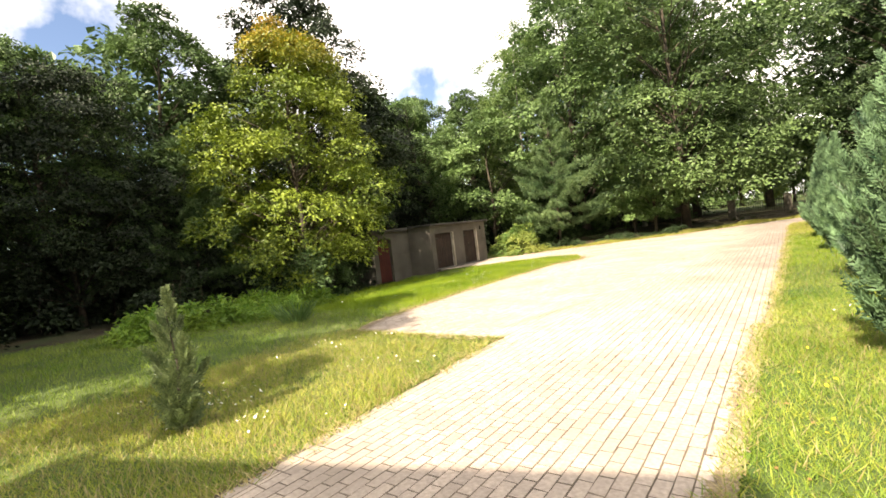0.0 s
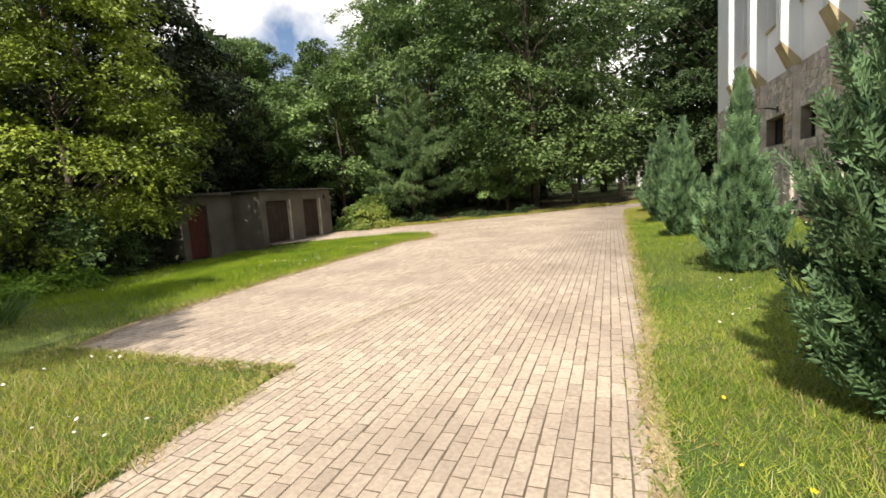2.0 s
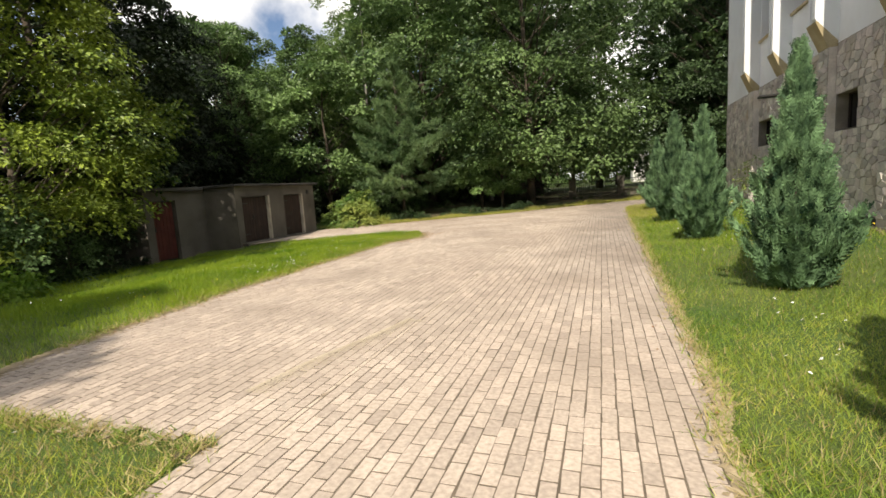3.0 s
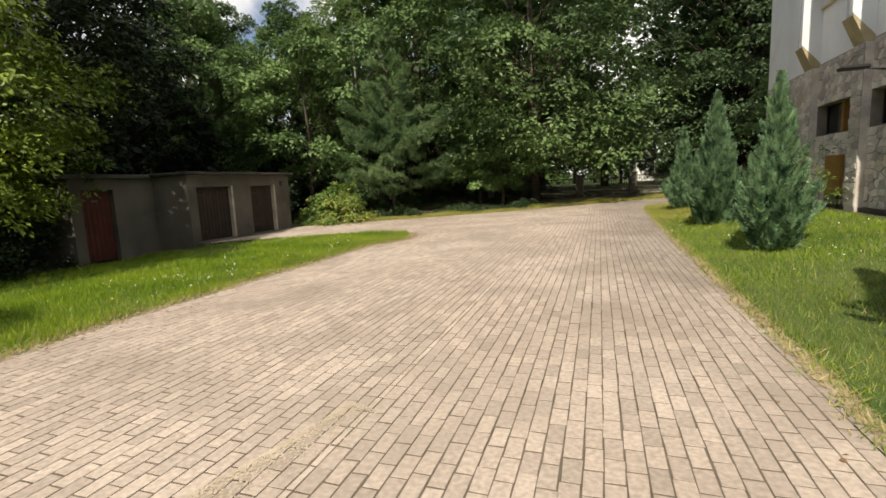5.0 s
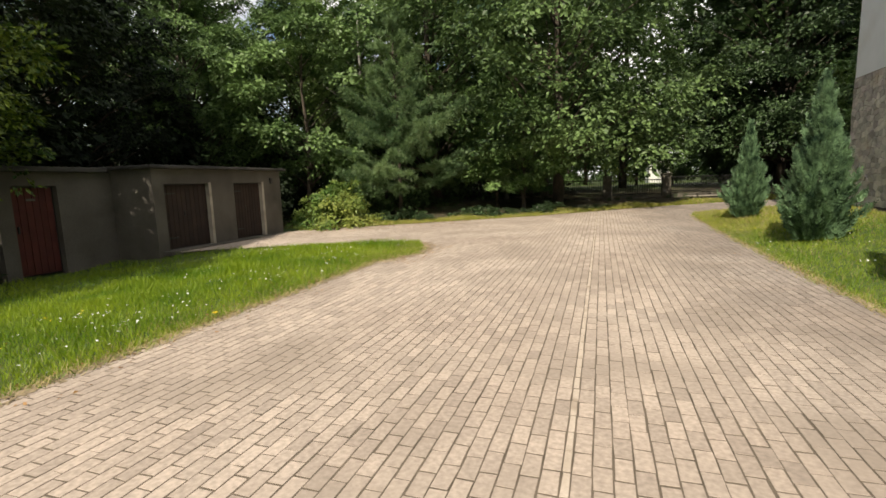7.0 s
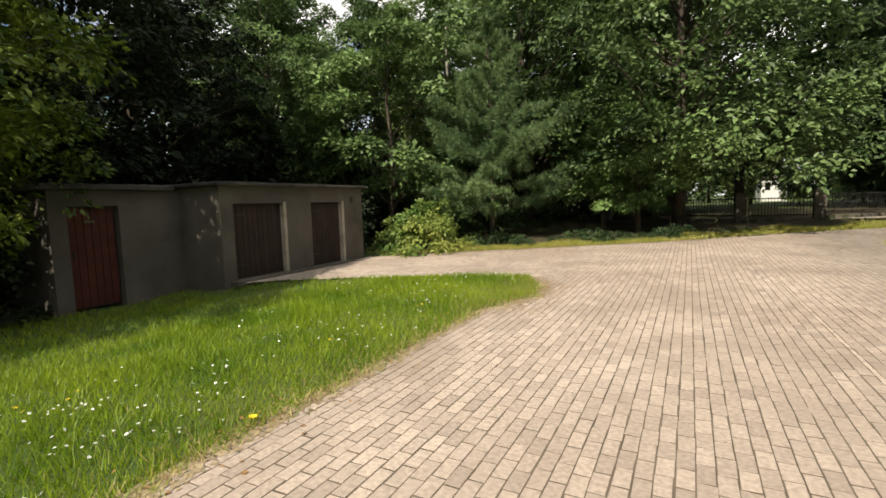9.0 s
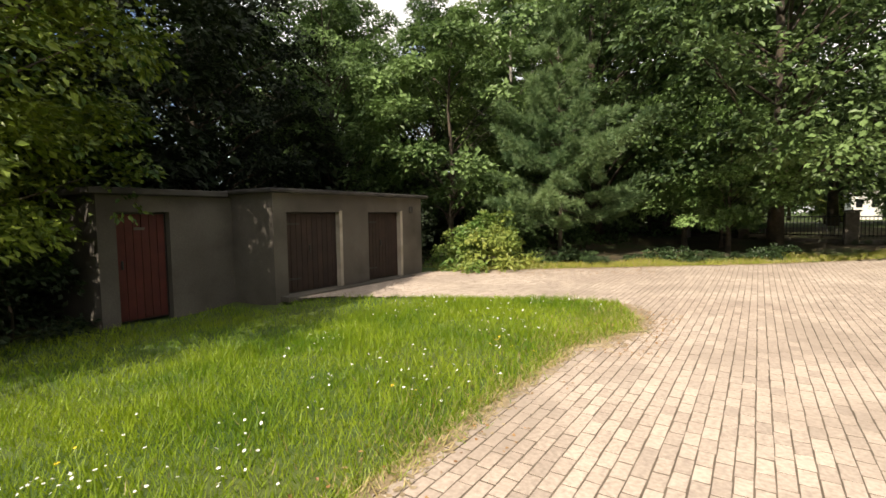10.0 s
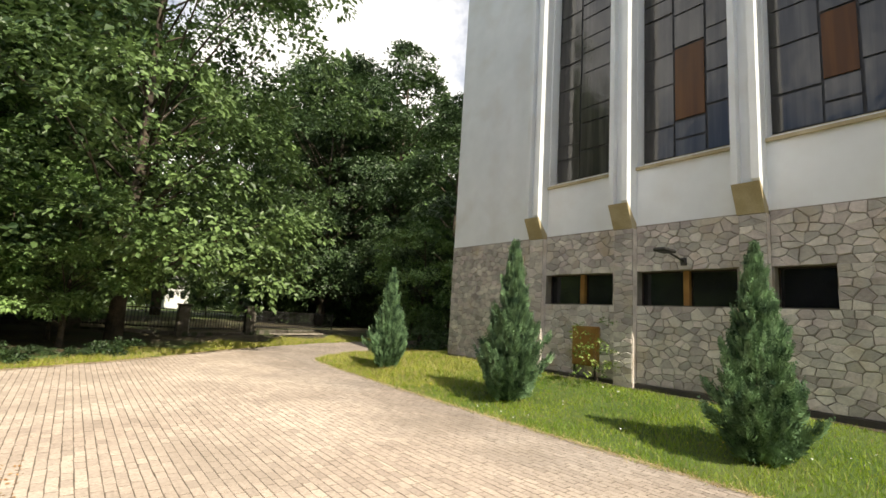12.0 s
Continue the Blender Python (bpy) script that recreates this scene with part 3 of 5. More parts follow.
def garage_door(x, y0, y1, z0, z1, mat, boards, label):
    d = gpart("door", boxes((x - 0.2, x - 0.15, y0 + 0.003, y1 - 0.003, z0, z1)), M_METAL, label=label)
    w = (y1 - y0 - 0.08) / boards
    for i in range(boards):
        gpart("board", boxes((x - 0.148, x - 0.125, y0 + 0.04 + i * w + 0.004, y0 + 0.04 + (i + 1) * w - 0.004, z0 + 0.03, z1 - 0.03), bevel=0.004), mat, d)
    return d


for y0, y1 in (D1, D2):
    # pale colour on one jamb stands in for sunlight on the reveal
    gpart("jamb", boxes((FX - 0.12, FX + 0.004, y1 - 0.055, y1 + 0.03, 0.024, 1.71)), M_JAMB, label="door jamb coloured pale for its sunlit reveal")
    d = garage_door(FX, y0, y1, 0.03, 1.675, M_WOOD, 10, "dark brown boarded double garage door, closed")
    gpart("handle", boxes((FX - 0.12, FX - 0.09, (y0 + y1) / 2 - 0.1, (y0 + y1) / 2 - 0.07, 0.85, 1.0), bevel=0.005), M_METAL, d)
    for hz in (0.3, 1.42):
        gpart("hinge", boxes((FX - 0.122, FX - 0.114, y0 + 0.05, y0 + 0.4, hz, hz + 0.04)), M_METAL, d)
d = garage_door(BX, RD[0], RD[1], -0.24, 1.69, M_REDWOOD, 6, "dark red boarded door, closed")
gpart("door_plate", boxes((BX - 0.122, BX - 0.112, 15.5, 15.68, 1.38, 1.43), bevel=0.003), M_CONC, d)
gpart("handle", boxes((BX - 0.12, BX - 0.08, 15.27, 15.3, 0.7, 0.85), bevel=0.005), M_METAL, d)
gl = thing("wall_lamp", FX + 0.005, 21.55, 1.74, "small grey wall fitting beside the garage door", "lamp")
part("body", boxes((0, 0.07, -0.05, 0.05, -0.09, 0.09), bevel=0.015), M_ROOF, gl)

# ---- the building whose shadow falls over the start of the drive ----
house = thing("house", 3.0, -6.5, 0, "plain rendered house behind the start of the drive", "house", rz=20)
part("wall", boxes((-8.5, -3.5, -5, 3.0, -0.2, 8.1)), M_PLASTER, house)
part("roof", boxes((-8.7, -3.3, -5.2, 3.2, 8.102, 8.35)), M_ROOF, house)

# ---- fence, gate side and what lies beyond ----
rf = random.Random(9)
FENCE = [(-15.5, 39.5), (-12.6, 38.2), (-9.6, 36.9), (-6.4, 35.2), (-3.15, 33.5), (-0.4, 34.5), (5.3, 38.2)]
pillar = thing("fence_pillar", *FENCE[4], 0, "grey-brown concrete fence pillar", "pillar", "fence pillars")
part("shaft", boxes((-0.2, 0.2, -0.2, 0.2, -0.4, 1.16), bevel=0.02), M_PILLAR, pillar)
part("cap", boxes((-0.25, 0.25, -0.25, 0.25, 1.162, 1.23), bevel=0.03), M_PILLAR, pillar)
for k, (x, y) in enumerate(FENCE[:-1]):
    z = float(ground_height(x, y)) - 0.02
    if k == 4:
        pillar.matrix_basis = pose(x, y, z)
    else:
        copy_thing(pillar, pose(x, y, z))
bar_me = mesh_of("bar", *tube([(0, 0, 0.2), (0, 0, 1.0)], [0.012, 0.012], 5), M_METAL)
for (x0, y0), (x1, y1) in zip(FENCE, FENCE[1:]):
    ln = math.hypot(x1 - x0, y1 - y0)
    z0, z1 = float(ground_height(x0, y0)), float(ground_height(x1, y1))
    z = (z0 + z1) / 2 - 0.02
    fn = thing("fence", x0, y0, z, "dark metal bar fence between pillars", "fence", "fence panels", rz=math.degrees(math.atan2(y1 - y0, x1 - x0)))
    part("post", boxes((ln - 0.24, ln - 0.19, -0.025, 0.025, 0.0, 1.05)), M_METAL, fn)
    part("footing", boxes((0.21, ln - 0.21, -0.1, 0.1, -0.5, 0.14), bevel=0.01), M_PILLAR, fn)
    for zz in (0.26, 0.94):
        part("rail", boxes((0.2, ln - 0.2, -0.018, 0.018, zz, zz + 0.04)), M_METAL, fn)
    for i in range(int((ln - 0.5) / 0.12)):
        b = new("bar", bar_me)
        b.parent = fn
        b.location = (0.3 + i * 0.12, 0, 0)

far_house = thing("far_house", 4.6, 88, 0.55, "distant white house with a grey roof", "house")
part("wall", boxes((-1.4, 1.4, -3, 3, -0.5, 3.0)), M_HOUSE, far_house)
bm = bmesh.new()
v = [bm.verts.new(p) for p in ((-1.5, -3.2, 3.0), (1.5, -3.2, 3.0), (1.5, 3.2, 3.0), (-1.5, 3.2, 3.0), (0, -3.2, 4.6), (0, 3.2, 4.6))]
for q in ((0, 3, 5, 4), (1, 4, 5, 2), (0, 4, 1), (3, 2, 5), (3, 0, 1, 2)):
    bm.faces.new([v[i] for i in q])
part("roof", bm, M_TILE, far_house)
for wx in (-0.7, 0.7):
    w = part("window", boxes((wx - 0.3, wx + 0.3, -3.06, -3.002, 1.5, 2.4)), M_METAL, far_house)
    part("pane", boxes((wx - 0.25, wx + 0.25, -3.09, -3.062, 1.55, 2.35)), M_GLASS, w)
tagged(new("road", mesh_of("road", [(-80, 62, 0.6), (80, 66, 0.6), (80, 71, 0.6), (-80, 67, 0.6)], [(0, 1, 2, 3)], M_CONC)), "pale grey street beyond the fence", "road", kind="structure")
slab = thing("stone_slab", 1.9, 34.7, float(ground_height(1.9, 34.7)), "long low pale stone slab on the verge", "slab", rz=25)
part("top", boxes((-1.6, 1.6, -0.14, 0.14, 0.06, 0.11), bevel=0.012), M_JAMB, slab)
for sx in (-1.2, 1.2):
    part("block", boxes((sx - 0.12, sx + 0.12, -0.13, 0.13, -0.15, 0.058), bevel=0.01), M_CONC, slab)
# dark strip laid along the church wall in place of a shadow gap
sy = np.arange(8.2, 25.4, 0.2)
sx = WX - 0.34 - 0.05 * np.sin(sy * 1.9) - 0.03 * np.sin(sy * 5.3)
sv = [(float(a), float(b), float(ground_height(a, b)) + 0.012) for a, b in zip(sx, sy)] + [(WX - 0.052, float(b), float(ground_height(WX - 0.052, b)) + 0.004) for b in sy]
m = len(sy)
tagged(new("bare_soil_strip", mesh_of("bare_soil_strip", sv, [(i, m + i, m + i + 1, i + 1) for i in range(m - 1)], M_FLOOR)), "dark strip along the church wall in place of its shadow gap", "soil", kind="structure")

# ---- trees ----
def tree_meshes(seed, height, radius, base, lobes, twigs, leaves, leaf, mat, bark, trunk_r, lean=0.0, taper=0.85, spread=2.2, squash=0.7, lobe=1.0, inner=0.15, low=1.0, crest=0.35):
    """A trunk with limbs, and a crown of flat leafy twigs gathered in lobes round the limbs' ends."""
    g = np.random.default_rng(seed)
    top = height * 0.93
    n = 7
    tp = [(lean * (i / (n - 1)) ** 1.3 * height + 0.08 * math.sin(i * 1.7 + seed), 0.1 * math.sin(i * 1.1 + seed * 2), -0.25 + (top + 0.25) * i / (n - 1)) for i in range(n)]
    tr = [trunk_r * (1.25 if i == 0 else 1) * (1 - 0.93 * i / (n - 1)) for i in range(n)]
    pieces = [tube(tp, tr, 9)]
    u = ((np.arange(lobes) + g.random(lobes)) / lobes) ** 1.2
    ang = g.random(lobes) * 6.283
    prof = np.sin(np.pi * np.clip(u ** low * 0.88 + 0.1, 0, 1)) ** taper
    rad = radius * prof * np.sqrt(g.uniform(inner, 1.0, lobes))
    zc = base + (height - base) * u * 0.95
    ax = np.interp(zc, [p[2] for p in tp], [p[0] for p in tp])
    c = np.stack([ax + np.cos(ang) * rad, np.sin(ang) * rad, zc + g.normal(0, 0.25, lobes)], 1)
    lr = lobe * radius * g.uniform(0.26, 0.46, lobes) * (1.0 - crest * u)
    for i in range(0, lobes, 2):
        z0 = max(base * 0.55, c[i, 2] - rad[i] * 0.75)
        x0 = float(np.interp(z0, [p[2] for p in tp], [p[0] for p in tp]))
        mid = (0.5 * (x0 + c[i, 0]), 0.5 * c[i, 1], z0 + 0.62 * (c[i, 2] - z0))
        r0 = trunk_r * 0.32 * (1 - 0.6 * u[i])
        pieces.append(tube([(x0, 0, z0), mid, tuple(c[i])], [r0, r0 * 0.6, r0 * 0.15], 5))
    k = np.repeat(np.arange(lobes), twigs)
    d = unit(g.normal(0, 1, (len(k), 3)))
    d[:, 2] = d[:, 2] * 0.7 + 0.3
    out = unit(c[k] - np.stack([ax[k], 0 * ax[k], c[k, 2] - 0.3], 1))
    d = unit(d + 0.6 * out)
    tw = c[k] + d * lr[k][:, None] * np.array([1, 1, squash]) * (g.random(len(k)) ** 0.35)[:, None]
    face = unit(d * 0.5 + np.array([0, 0, 0.8]) + g.normal(0, 0.28, (len(k), 3)))
    e1 = unit(np.cross(face, np.array([0.3, 0.5, 0.1])))
    e2 = np.cross(face, e1)
    j = np.repeat(np.arange(len(k)), leaves)
    w = g.random(len(j)) * 6.283
    rr = np.sqrt(g.random(len(j))) * leaf * spread * g.uniform(0.6, 1.2, len(k))[j]
    ray = np.cos(w)[:, None] * e1[j] + np.sin(w)[:, None] * e2[j]
    p = tw[j] + ray * rr[:, None] + face[j] * (g.normal(0, 0.3, len(j)) * leaf - 0.25 * rr)[:, None]
    way = unit(ray + 0.5 * d[j] + g.normal(0, 0.38, (len(j), 3)) - np.array([0, 0, 0.22]))
    up = unit(face[j] + g.normal(0, 0.3, (len(j), 3)))
    L = leaf * g.uniform(0.65, 1.25, len(j))
    crown = quads_mesh("crown", kites(p, way, up, L, L * g.uniform(0.5, 0.72, len(j))), mat)
    return mesh_of("trunk", *joined(pieces), bark, True), crown


def plant(name, meshes, x, y, label, category="tree", group="", s=1.0, rz=0.0, crown_name="crown", z=None):
    zz = float(ground_height(x, y)) if z is None else z
    ob = thing(name, x, y, zz, label, category, group)
    part("trunk", meshes[0], None, ob)
    part(crown_name, meshes[1], None, ob)
    ob.matrix_basis = pose(x, y, zz, 0, 0, rz) @ Matrix.Scale(s, 4)
    return ob


OAK = tree_meshes(1, 14, 4.4, 2.0, 90, 16, 24, 0.18, M_OAK, M_BARK, 0.24, 0.05, lobe=0.82)
OAK2 = tree_meshes(2, 13, 4.2, 1.9, 86, 17, 25, 0.17, M_MAPLE, M_BARK, 0.2, -0.03, squash=0.55, lobe=0.82)
BIRCH = tree_meshes(3, 15, 3.0, 2.6, 84, 16, 18, 0.13, M_BIRCHL, M_BIRCH, 0.13, 0.02, 0.7, 2.4, 1.0)
CHESTNUT = tree_meshes(4, 8.5, 3.2, 1.7, 60, 14, 20, 0.2, M_CHESTNUT, M_BARK, 0.13, 0.0, spread=1.8, squash=0.5, lobe=0.85)
YELLOW = tree_meshes(5, 11.2, 3.75, 1.5, 170, 21, 21, 0.13, M_YELLOW, M_BARK, 0.15, 0.0, 0.8, 2.4, lobe=0.88, low=0.72, inner=0.04)
SHRUB = tree_meshes(6, 2.6, 1.5, 0.1, 24, 9, 10, 0.18, M_OAK, M_BARK, 0.04, 0.0, 0.5)
LIME = tree_meshes(7, 1.55, 2.0, 0.02, 100, 9, 10, 0.135, M_LIME, M_BARK, 0.025, 0.0, 1.0, lobe=0.42, low=0.45, inner=0.05)
SMALL = tree_meshes(15, 8.5, 3.2, 1.2, 44, 9, 9, 0.36, M_MAPLE, M_BARK, 0.13)
WEED = tree_meshes(10, 0.55, 0.8, 0.05, 16, 9, 10, 0.12, M_WEED, M_GRASS2, 0.008, 0.0, 0.3)
TALL = tree_meshes(14, 14, 5.0, 1.9, 142, 18, 26, 0.15, M_MAPLE, M_BARK, 0.17, 0.02, squash=0.5, lobe=0.84, spread=2.8, taper=0.5, inner=0.03, crest=0.15)
FAR1 = tree_meshes(8, 15, 5.2, 0.5, 66, 11, 9, 0.5, M_OAK, M_BARK, 0.26, 0.02)
FAR_TALL = tree_meshes(16, 15, 5.0, 3.0, 66, 11, 9, 0.48, M_MAPLE, M_BARK, 0.24)
FAR2 = tree_meshes(9, 14, 4.8, 0.3, 66, 11, 9, 0.48, M_MAPLE, M_BARK, 0.24, -0.02)

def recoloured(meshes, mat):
    """The same tree with another leaf colour."""
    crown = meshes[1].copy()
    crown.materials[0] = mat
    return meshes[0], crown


# shaded copies: leaf colours darkened for shade in the wood and at the gate
SHADED_OAK = recoloured(OAK, M_DEEPSHADE)
SHADED_TALL = recoloured(TALL, M_DEEPSHADE)
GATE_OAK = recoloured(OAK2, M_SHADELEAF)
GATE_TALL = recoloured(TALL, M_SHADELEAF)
SHADED_FAR = recoloured(FAR2, M_DEEPSHADE)
SHADED_SHRUB = recoloured(SHRUB, M_DEEPSHADE)
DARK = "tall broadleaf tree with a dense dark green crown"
MAP = "broadleaf tree with mid-green spreading leaves"
BIR = "slender birch with a pale trunk and light leaves"
YNG = "young broadleaf tree at the wood's edge"
# the wood left of the drive and behind the garages
LEFT_WOOD = [
    (SHADED_OAK, -19.5, 1.5, 0.66, 20, DARK), (SHADED_TALL, -19.4, 5.6, 0.62, 70, "slim broadleaf tree with a bare lower trunk"), (OAK2, -21.0, 5.5, 0.78, 80, MAP), (OAK2, -22.0, 10.0, 1.0, 200, MAP),
    (SHADED_OAK, -19.2, 15.6, 1.05, 260, DARK), (SHADED_OAK, -19.8, 19.4, 0.8, 310, DARK), (OAK2, -19.8, 24.8, 0.84, 15, MAP), (OAK, -10.8, -4.4, 1.0, 75, DARK),
    # these two stand unseen behind the start, added to shade the wood
    (OAK2, -15.5, -3.5, 1.2, 130, MAP), (FAR2, -14.5, -10, 1.05, 66, MAP),
]
# deeper in that wood
LEFT_DEEP = [
    # the first two are out of view, added for the shade they cast
    (FAR1, -19, -5.5, 1.1, 21, DARK), (FAR1, -23, -8, 1.1, 111, DARK), (FAR1, -25, -3, 0.8, 190, DARK), (FAR2, -25, 4, 0.78, 33, MAP),
    (FAR1, -25.5, 10, 0.88, 140, DARK), (SHADED_FAR, -26, 16.5, 0.95, 77, DARK), (SHADED_FAR, -25, 22.5, 0.78, 222, DARK), (FAR2, -25, 29, 0.82, 215, MAP), (OAK2, -21.8, 28.6, 0.93, 50, MAP), (OAK2, -19.6, 31.5, 0.93, 140, MAP),
    (FAR1, -32, 0, 0.85, 100, DARK), (FAR2, -33, 9, 0.95, 12, MAP), (FAR1, -33, 18, 0.9, 300, DARK), (FAR2, -33, 27, 0.8, 170, MAP),
]
# behind the drive's far edge
FAR_EDGE = [
    (FAR1, -30, 36, 0.85, 115, DARK), (CHESTNUT, -15.7, 26.9, 1.05, 30, "young chestnut with light hand-shaped leaves"), (BIRCH, -15.8, 32, 1.05, 60, BIR), (OAK2, -12.2, 33.5, 1.35, 100, MAP),
    (BIRCH, -8.6, 35.5, 1.2, 160, BIR), (TALL, -5.3, 31.8, 1.36, 210, MAP), (CHESTNUT, -8.2, 31.0, 0.72, 250, YNG), (CHESTNUT, -6.7, 29.9, 0.6, 140, YNG), (OAK2, -9.5, 40.0, 1.45, 330, MAP),
    (FAR1, -17, 40, 1.15, 280, DARK), (OAK2, -6.2, 41.5, 1.35, 35, MAP), (SHADED_FAR, -22, 35, 0.85, 145, DARK), (FAR1, -12, 47, 1.4, 61, DARK),
    (FAR2, -20, 48, 1.4, 18, MAP), (FAR1, -40, 44, 1.3, 297, DARK),
]
# towards the gate and behind the church
GATE_WOOD = [
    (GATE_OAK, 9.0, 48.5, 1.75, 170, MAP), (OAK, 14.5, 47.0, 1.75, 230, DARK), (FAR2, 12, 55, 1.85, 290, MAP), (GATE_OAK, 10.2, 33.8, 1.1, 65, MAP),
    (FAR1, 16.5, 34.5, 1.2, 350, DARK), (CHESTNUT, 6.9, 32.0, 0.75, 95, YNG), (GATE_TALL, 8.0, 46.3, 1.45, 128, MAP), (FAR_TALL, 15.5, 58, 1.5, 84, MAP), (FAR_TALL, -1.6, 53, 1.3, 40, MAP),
    (FAR2, 18.5, 54, 1.5, 172, MAP), (FAR1, 24, 52, 1.5, 216, DARK), (FAR2, 14.5, 51.5, 1.4, 260, MAP),
]
# beyond the street
STREET_TREES = [
    (FAR_TALL, 0.2, 66, 0.62, 200, MAP), (FAR_TALL, -2.8, 82, 0.75, 31, MAP), (FAR_TALL, -5.5, 80, 1.15, 75, MAP), (FAR1, 12, 62, 1.6, 128, DARK), (FAR1, -13, 62, 0.9, 175, DARK),
    (FAR2, 11, 78, 0.6, 205, MAP), (FAR1, 20, 80, 0.9, 245, DARK), (FAR2, -8, 80, 0.9, 275, MAP),
    (FAR1, -20, 70, 1.1, 305, DARK), (SMALL, 3.3, 61, 0.55, 77, "small sunlit tree beyond the fence"), (SMALL, 4.6, 72, 0.42, 17, "small sunlit tree beyond the fence"), (FAR1, -30, 86, 1.2, 225, DARK), (FAR2, -40, 60, 1.3, 261, MAP),
]
# the last row
HORIZON_TREES = [
    (FAR2, 3, 114, 1.0, 88, MAP), (FAR1, 13, 115, 1.0, 188, DARK), (FAR2, -9, 112, 1.0, 288, MAP), (FAR1, -3, 104, 1.0, 10, DARK),
    (FAR2, 8, 106, 1.0, 45, MAP), (FAR1, 18, 108, 1.0, 81, DARK), (FAR2, 30, 100, 1.1, 117, MAP), (FAR1, -16, 98, 1.1, 153, DARK),
]
for zone in (LEFT_WOOD, LEFT_DEEP, FAR_EDGE, GATE_WOOD, STREET_TREES, HORIZON_TREES):
    for m, x, y, s, rz, lab in zone:
        plant("tree", m, x, y, lab, s=s, rz=rz, group="trees of the wood")
plant("tree", recoloured(SMALL, M_LIME), -1.6, 59, "small sunlit yellow-green tree beyond the fence", s=0.5, rz=110)
plant("tree", YELLOW, -15.75, 12.0, "small tree with yellow-green leaves and an orange top", s=0.95, rz=40)
for x, y, s, rz in ((-12.6, 6.4, 1.0, 0), (-13.6, 7.6, 1.1, 70), (-11.9, 7.4, 0.7, 140), (-13.8, 5.6, 1.1, 210), (-14.6, 8.6, 1.0, 280), (-12.3, 4.6, 0.8, 350), (-13.3, 10.0, 1.0, 20), (-14.2, 9.2, 1.1, 95), (-12.9, 8.7, 0.8, 170)):
    plant("weeds", WEED, x, y, "patch of low light green weeds at the lawn's end", "plant", "weeds", s, rz, "leaves")
# weeds in the leaf colour darkened for shade
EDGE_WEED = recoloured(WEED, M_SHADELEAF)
for k in range(9):
    x = -11.2 + 0.7 * k
    plant("weeds", EDGE_WEED, x, float(np.interp(x, FAR_X, FAR_Y)) + 1.5 + 0.5 * math.sin(k * 2.3), "low dark green weeds along the wood's edge", "plant", "weeds", 0.5 + 0.2 * math.sin(k * 1.7), 67 * k, "leaves")
plant("shrub", LIME, -12.75, 24.1, "low lime-green shrub beside the garage", "shrub", s=0.87, crown_name="leaves")
DEEP_SHRUBS = [
    (-19, 4.5, 0.9, 200), (-21, 7, 1.2, 15), (-22, 2, 1.2, 95), (-21.5, -3, 1.2, 175), (-23, 12, 1.3, 255), (-19, 28, 1.0, 335),
    (-19.8, 17.2, 2.0, 5), (-20.5, 21.2, 1.9, 95), (-21.8, 14, 2.2, 185), (-19.2, 26.6, 1.6, 275), (-23.5, 24, 2.2, 40), (-22.5, 29, 2.0, 130),
    (-22.5, 8.5, 2.0, 33), (-23, 4.5, 2.2, 123), (-22.5, 0, 2.0, 213), (-19.5, -1.5, 1.3, 303),
]
EDGE_SHRUBS = [
    (-15.3, 13.8, 0.65, 10), (-14.9, 11.3, 0.75, 25), (-14.95, 10.2, 0.6, 85), (-15.9, 10.4, 0.7, 140), (-14.7, 12.4, 0.5, 40), (-16.8, 13.4, 0.8, 222), (-17.5, 8, 0.9, 110), (-15.5, 6.8, 0.6, 150),
    (-14.8, 29.0, 0.8, 240), (-13.2, 27.3, 0.6, 330), (-18.0, 12.5, 1.0, 300), (-17, 2, 0.8, 30), (-16.5, 29.5, 0.9, 55), (-12.6, 29.6, 0.8, 200),
    (-18, 31, 1.6, 220), (-14, 36, 1.8, 310), (-17, 37, 2.2, 282), (-16, 24.2, 0.8, 18),
]
FAR_SHRUBS = [
    (-11.5, 32.2, 0.7, 45), (5.6, 29.5, 0.55, 80), (6.5, 47, 0.7, 130), (12, 45.5, 0.9, 42),
    (-10.5, 37, 1.6, 12), (-7.5, 38.5, 1.4, 102), (-12, 43, 2.2, 192), (8, 50, 1.5, 77), (11.5, 48.5, 1.6, 167), (15, 46.5, 1.6, 257),
    (7.8, 30.8, 0.9, 57), (9, 35.8, 1.0, 147), (-9, 48, 1.8, 327), (18.5, 44.5, 1.8, 108),
]
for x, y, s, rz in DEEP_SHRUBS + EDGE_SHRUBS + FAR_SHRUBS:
    plant("undergrowth_shrub", SHADED_SHRUB if x < -15 else SHRUB, x, y, "dark green undergrowth shrub at the wood's edge", "shrub", "undergrowth", s, rz, "leaves")


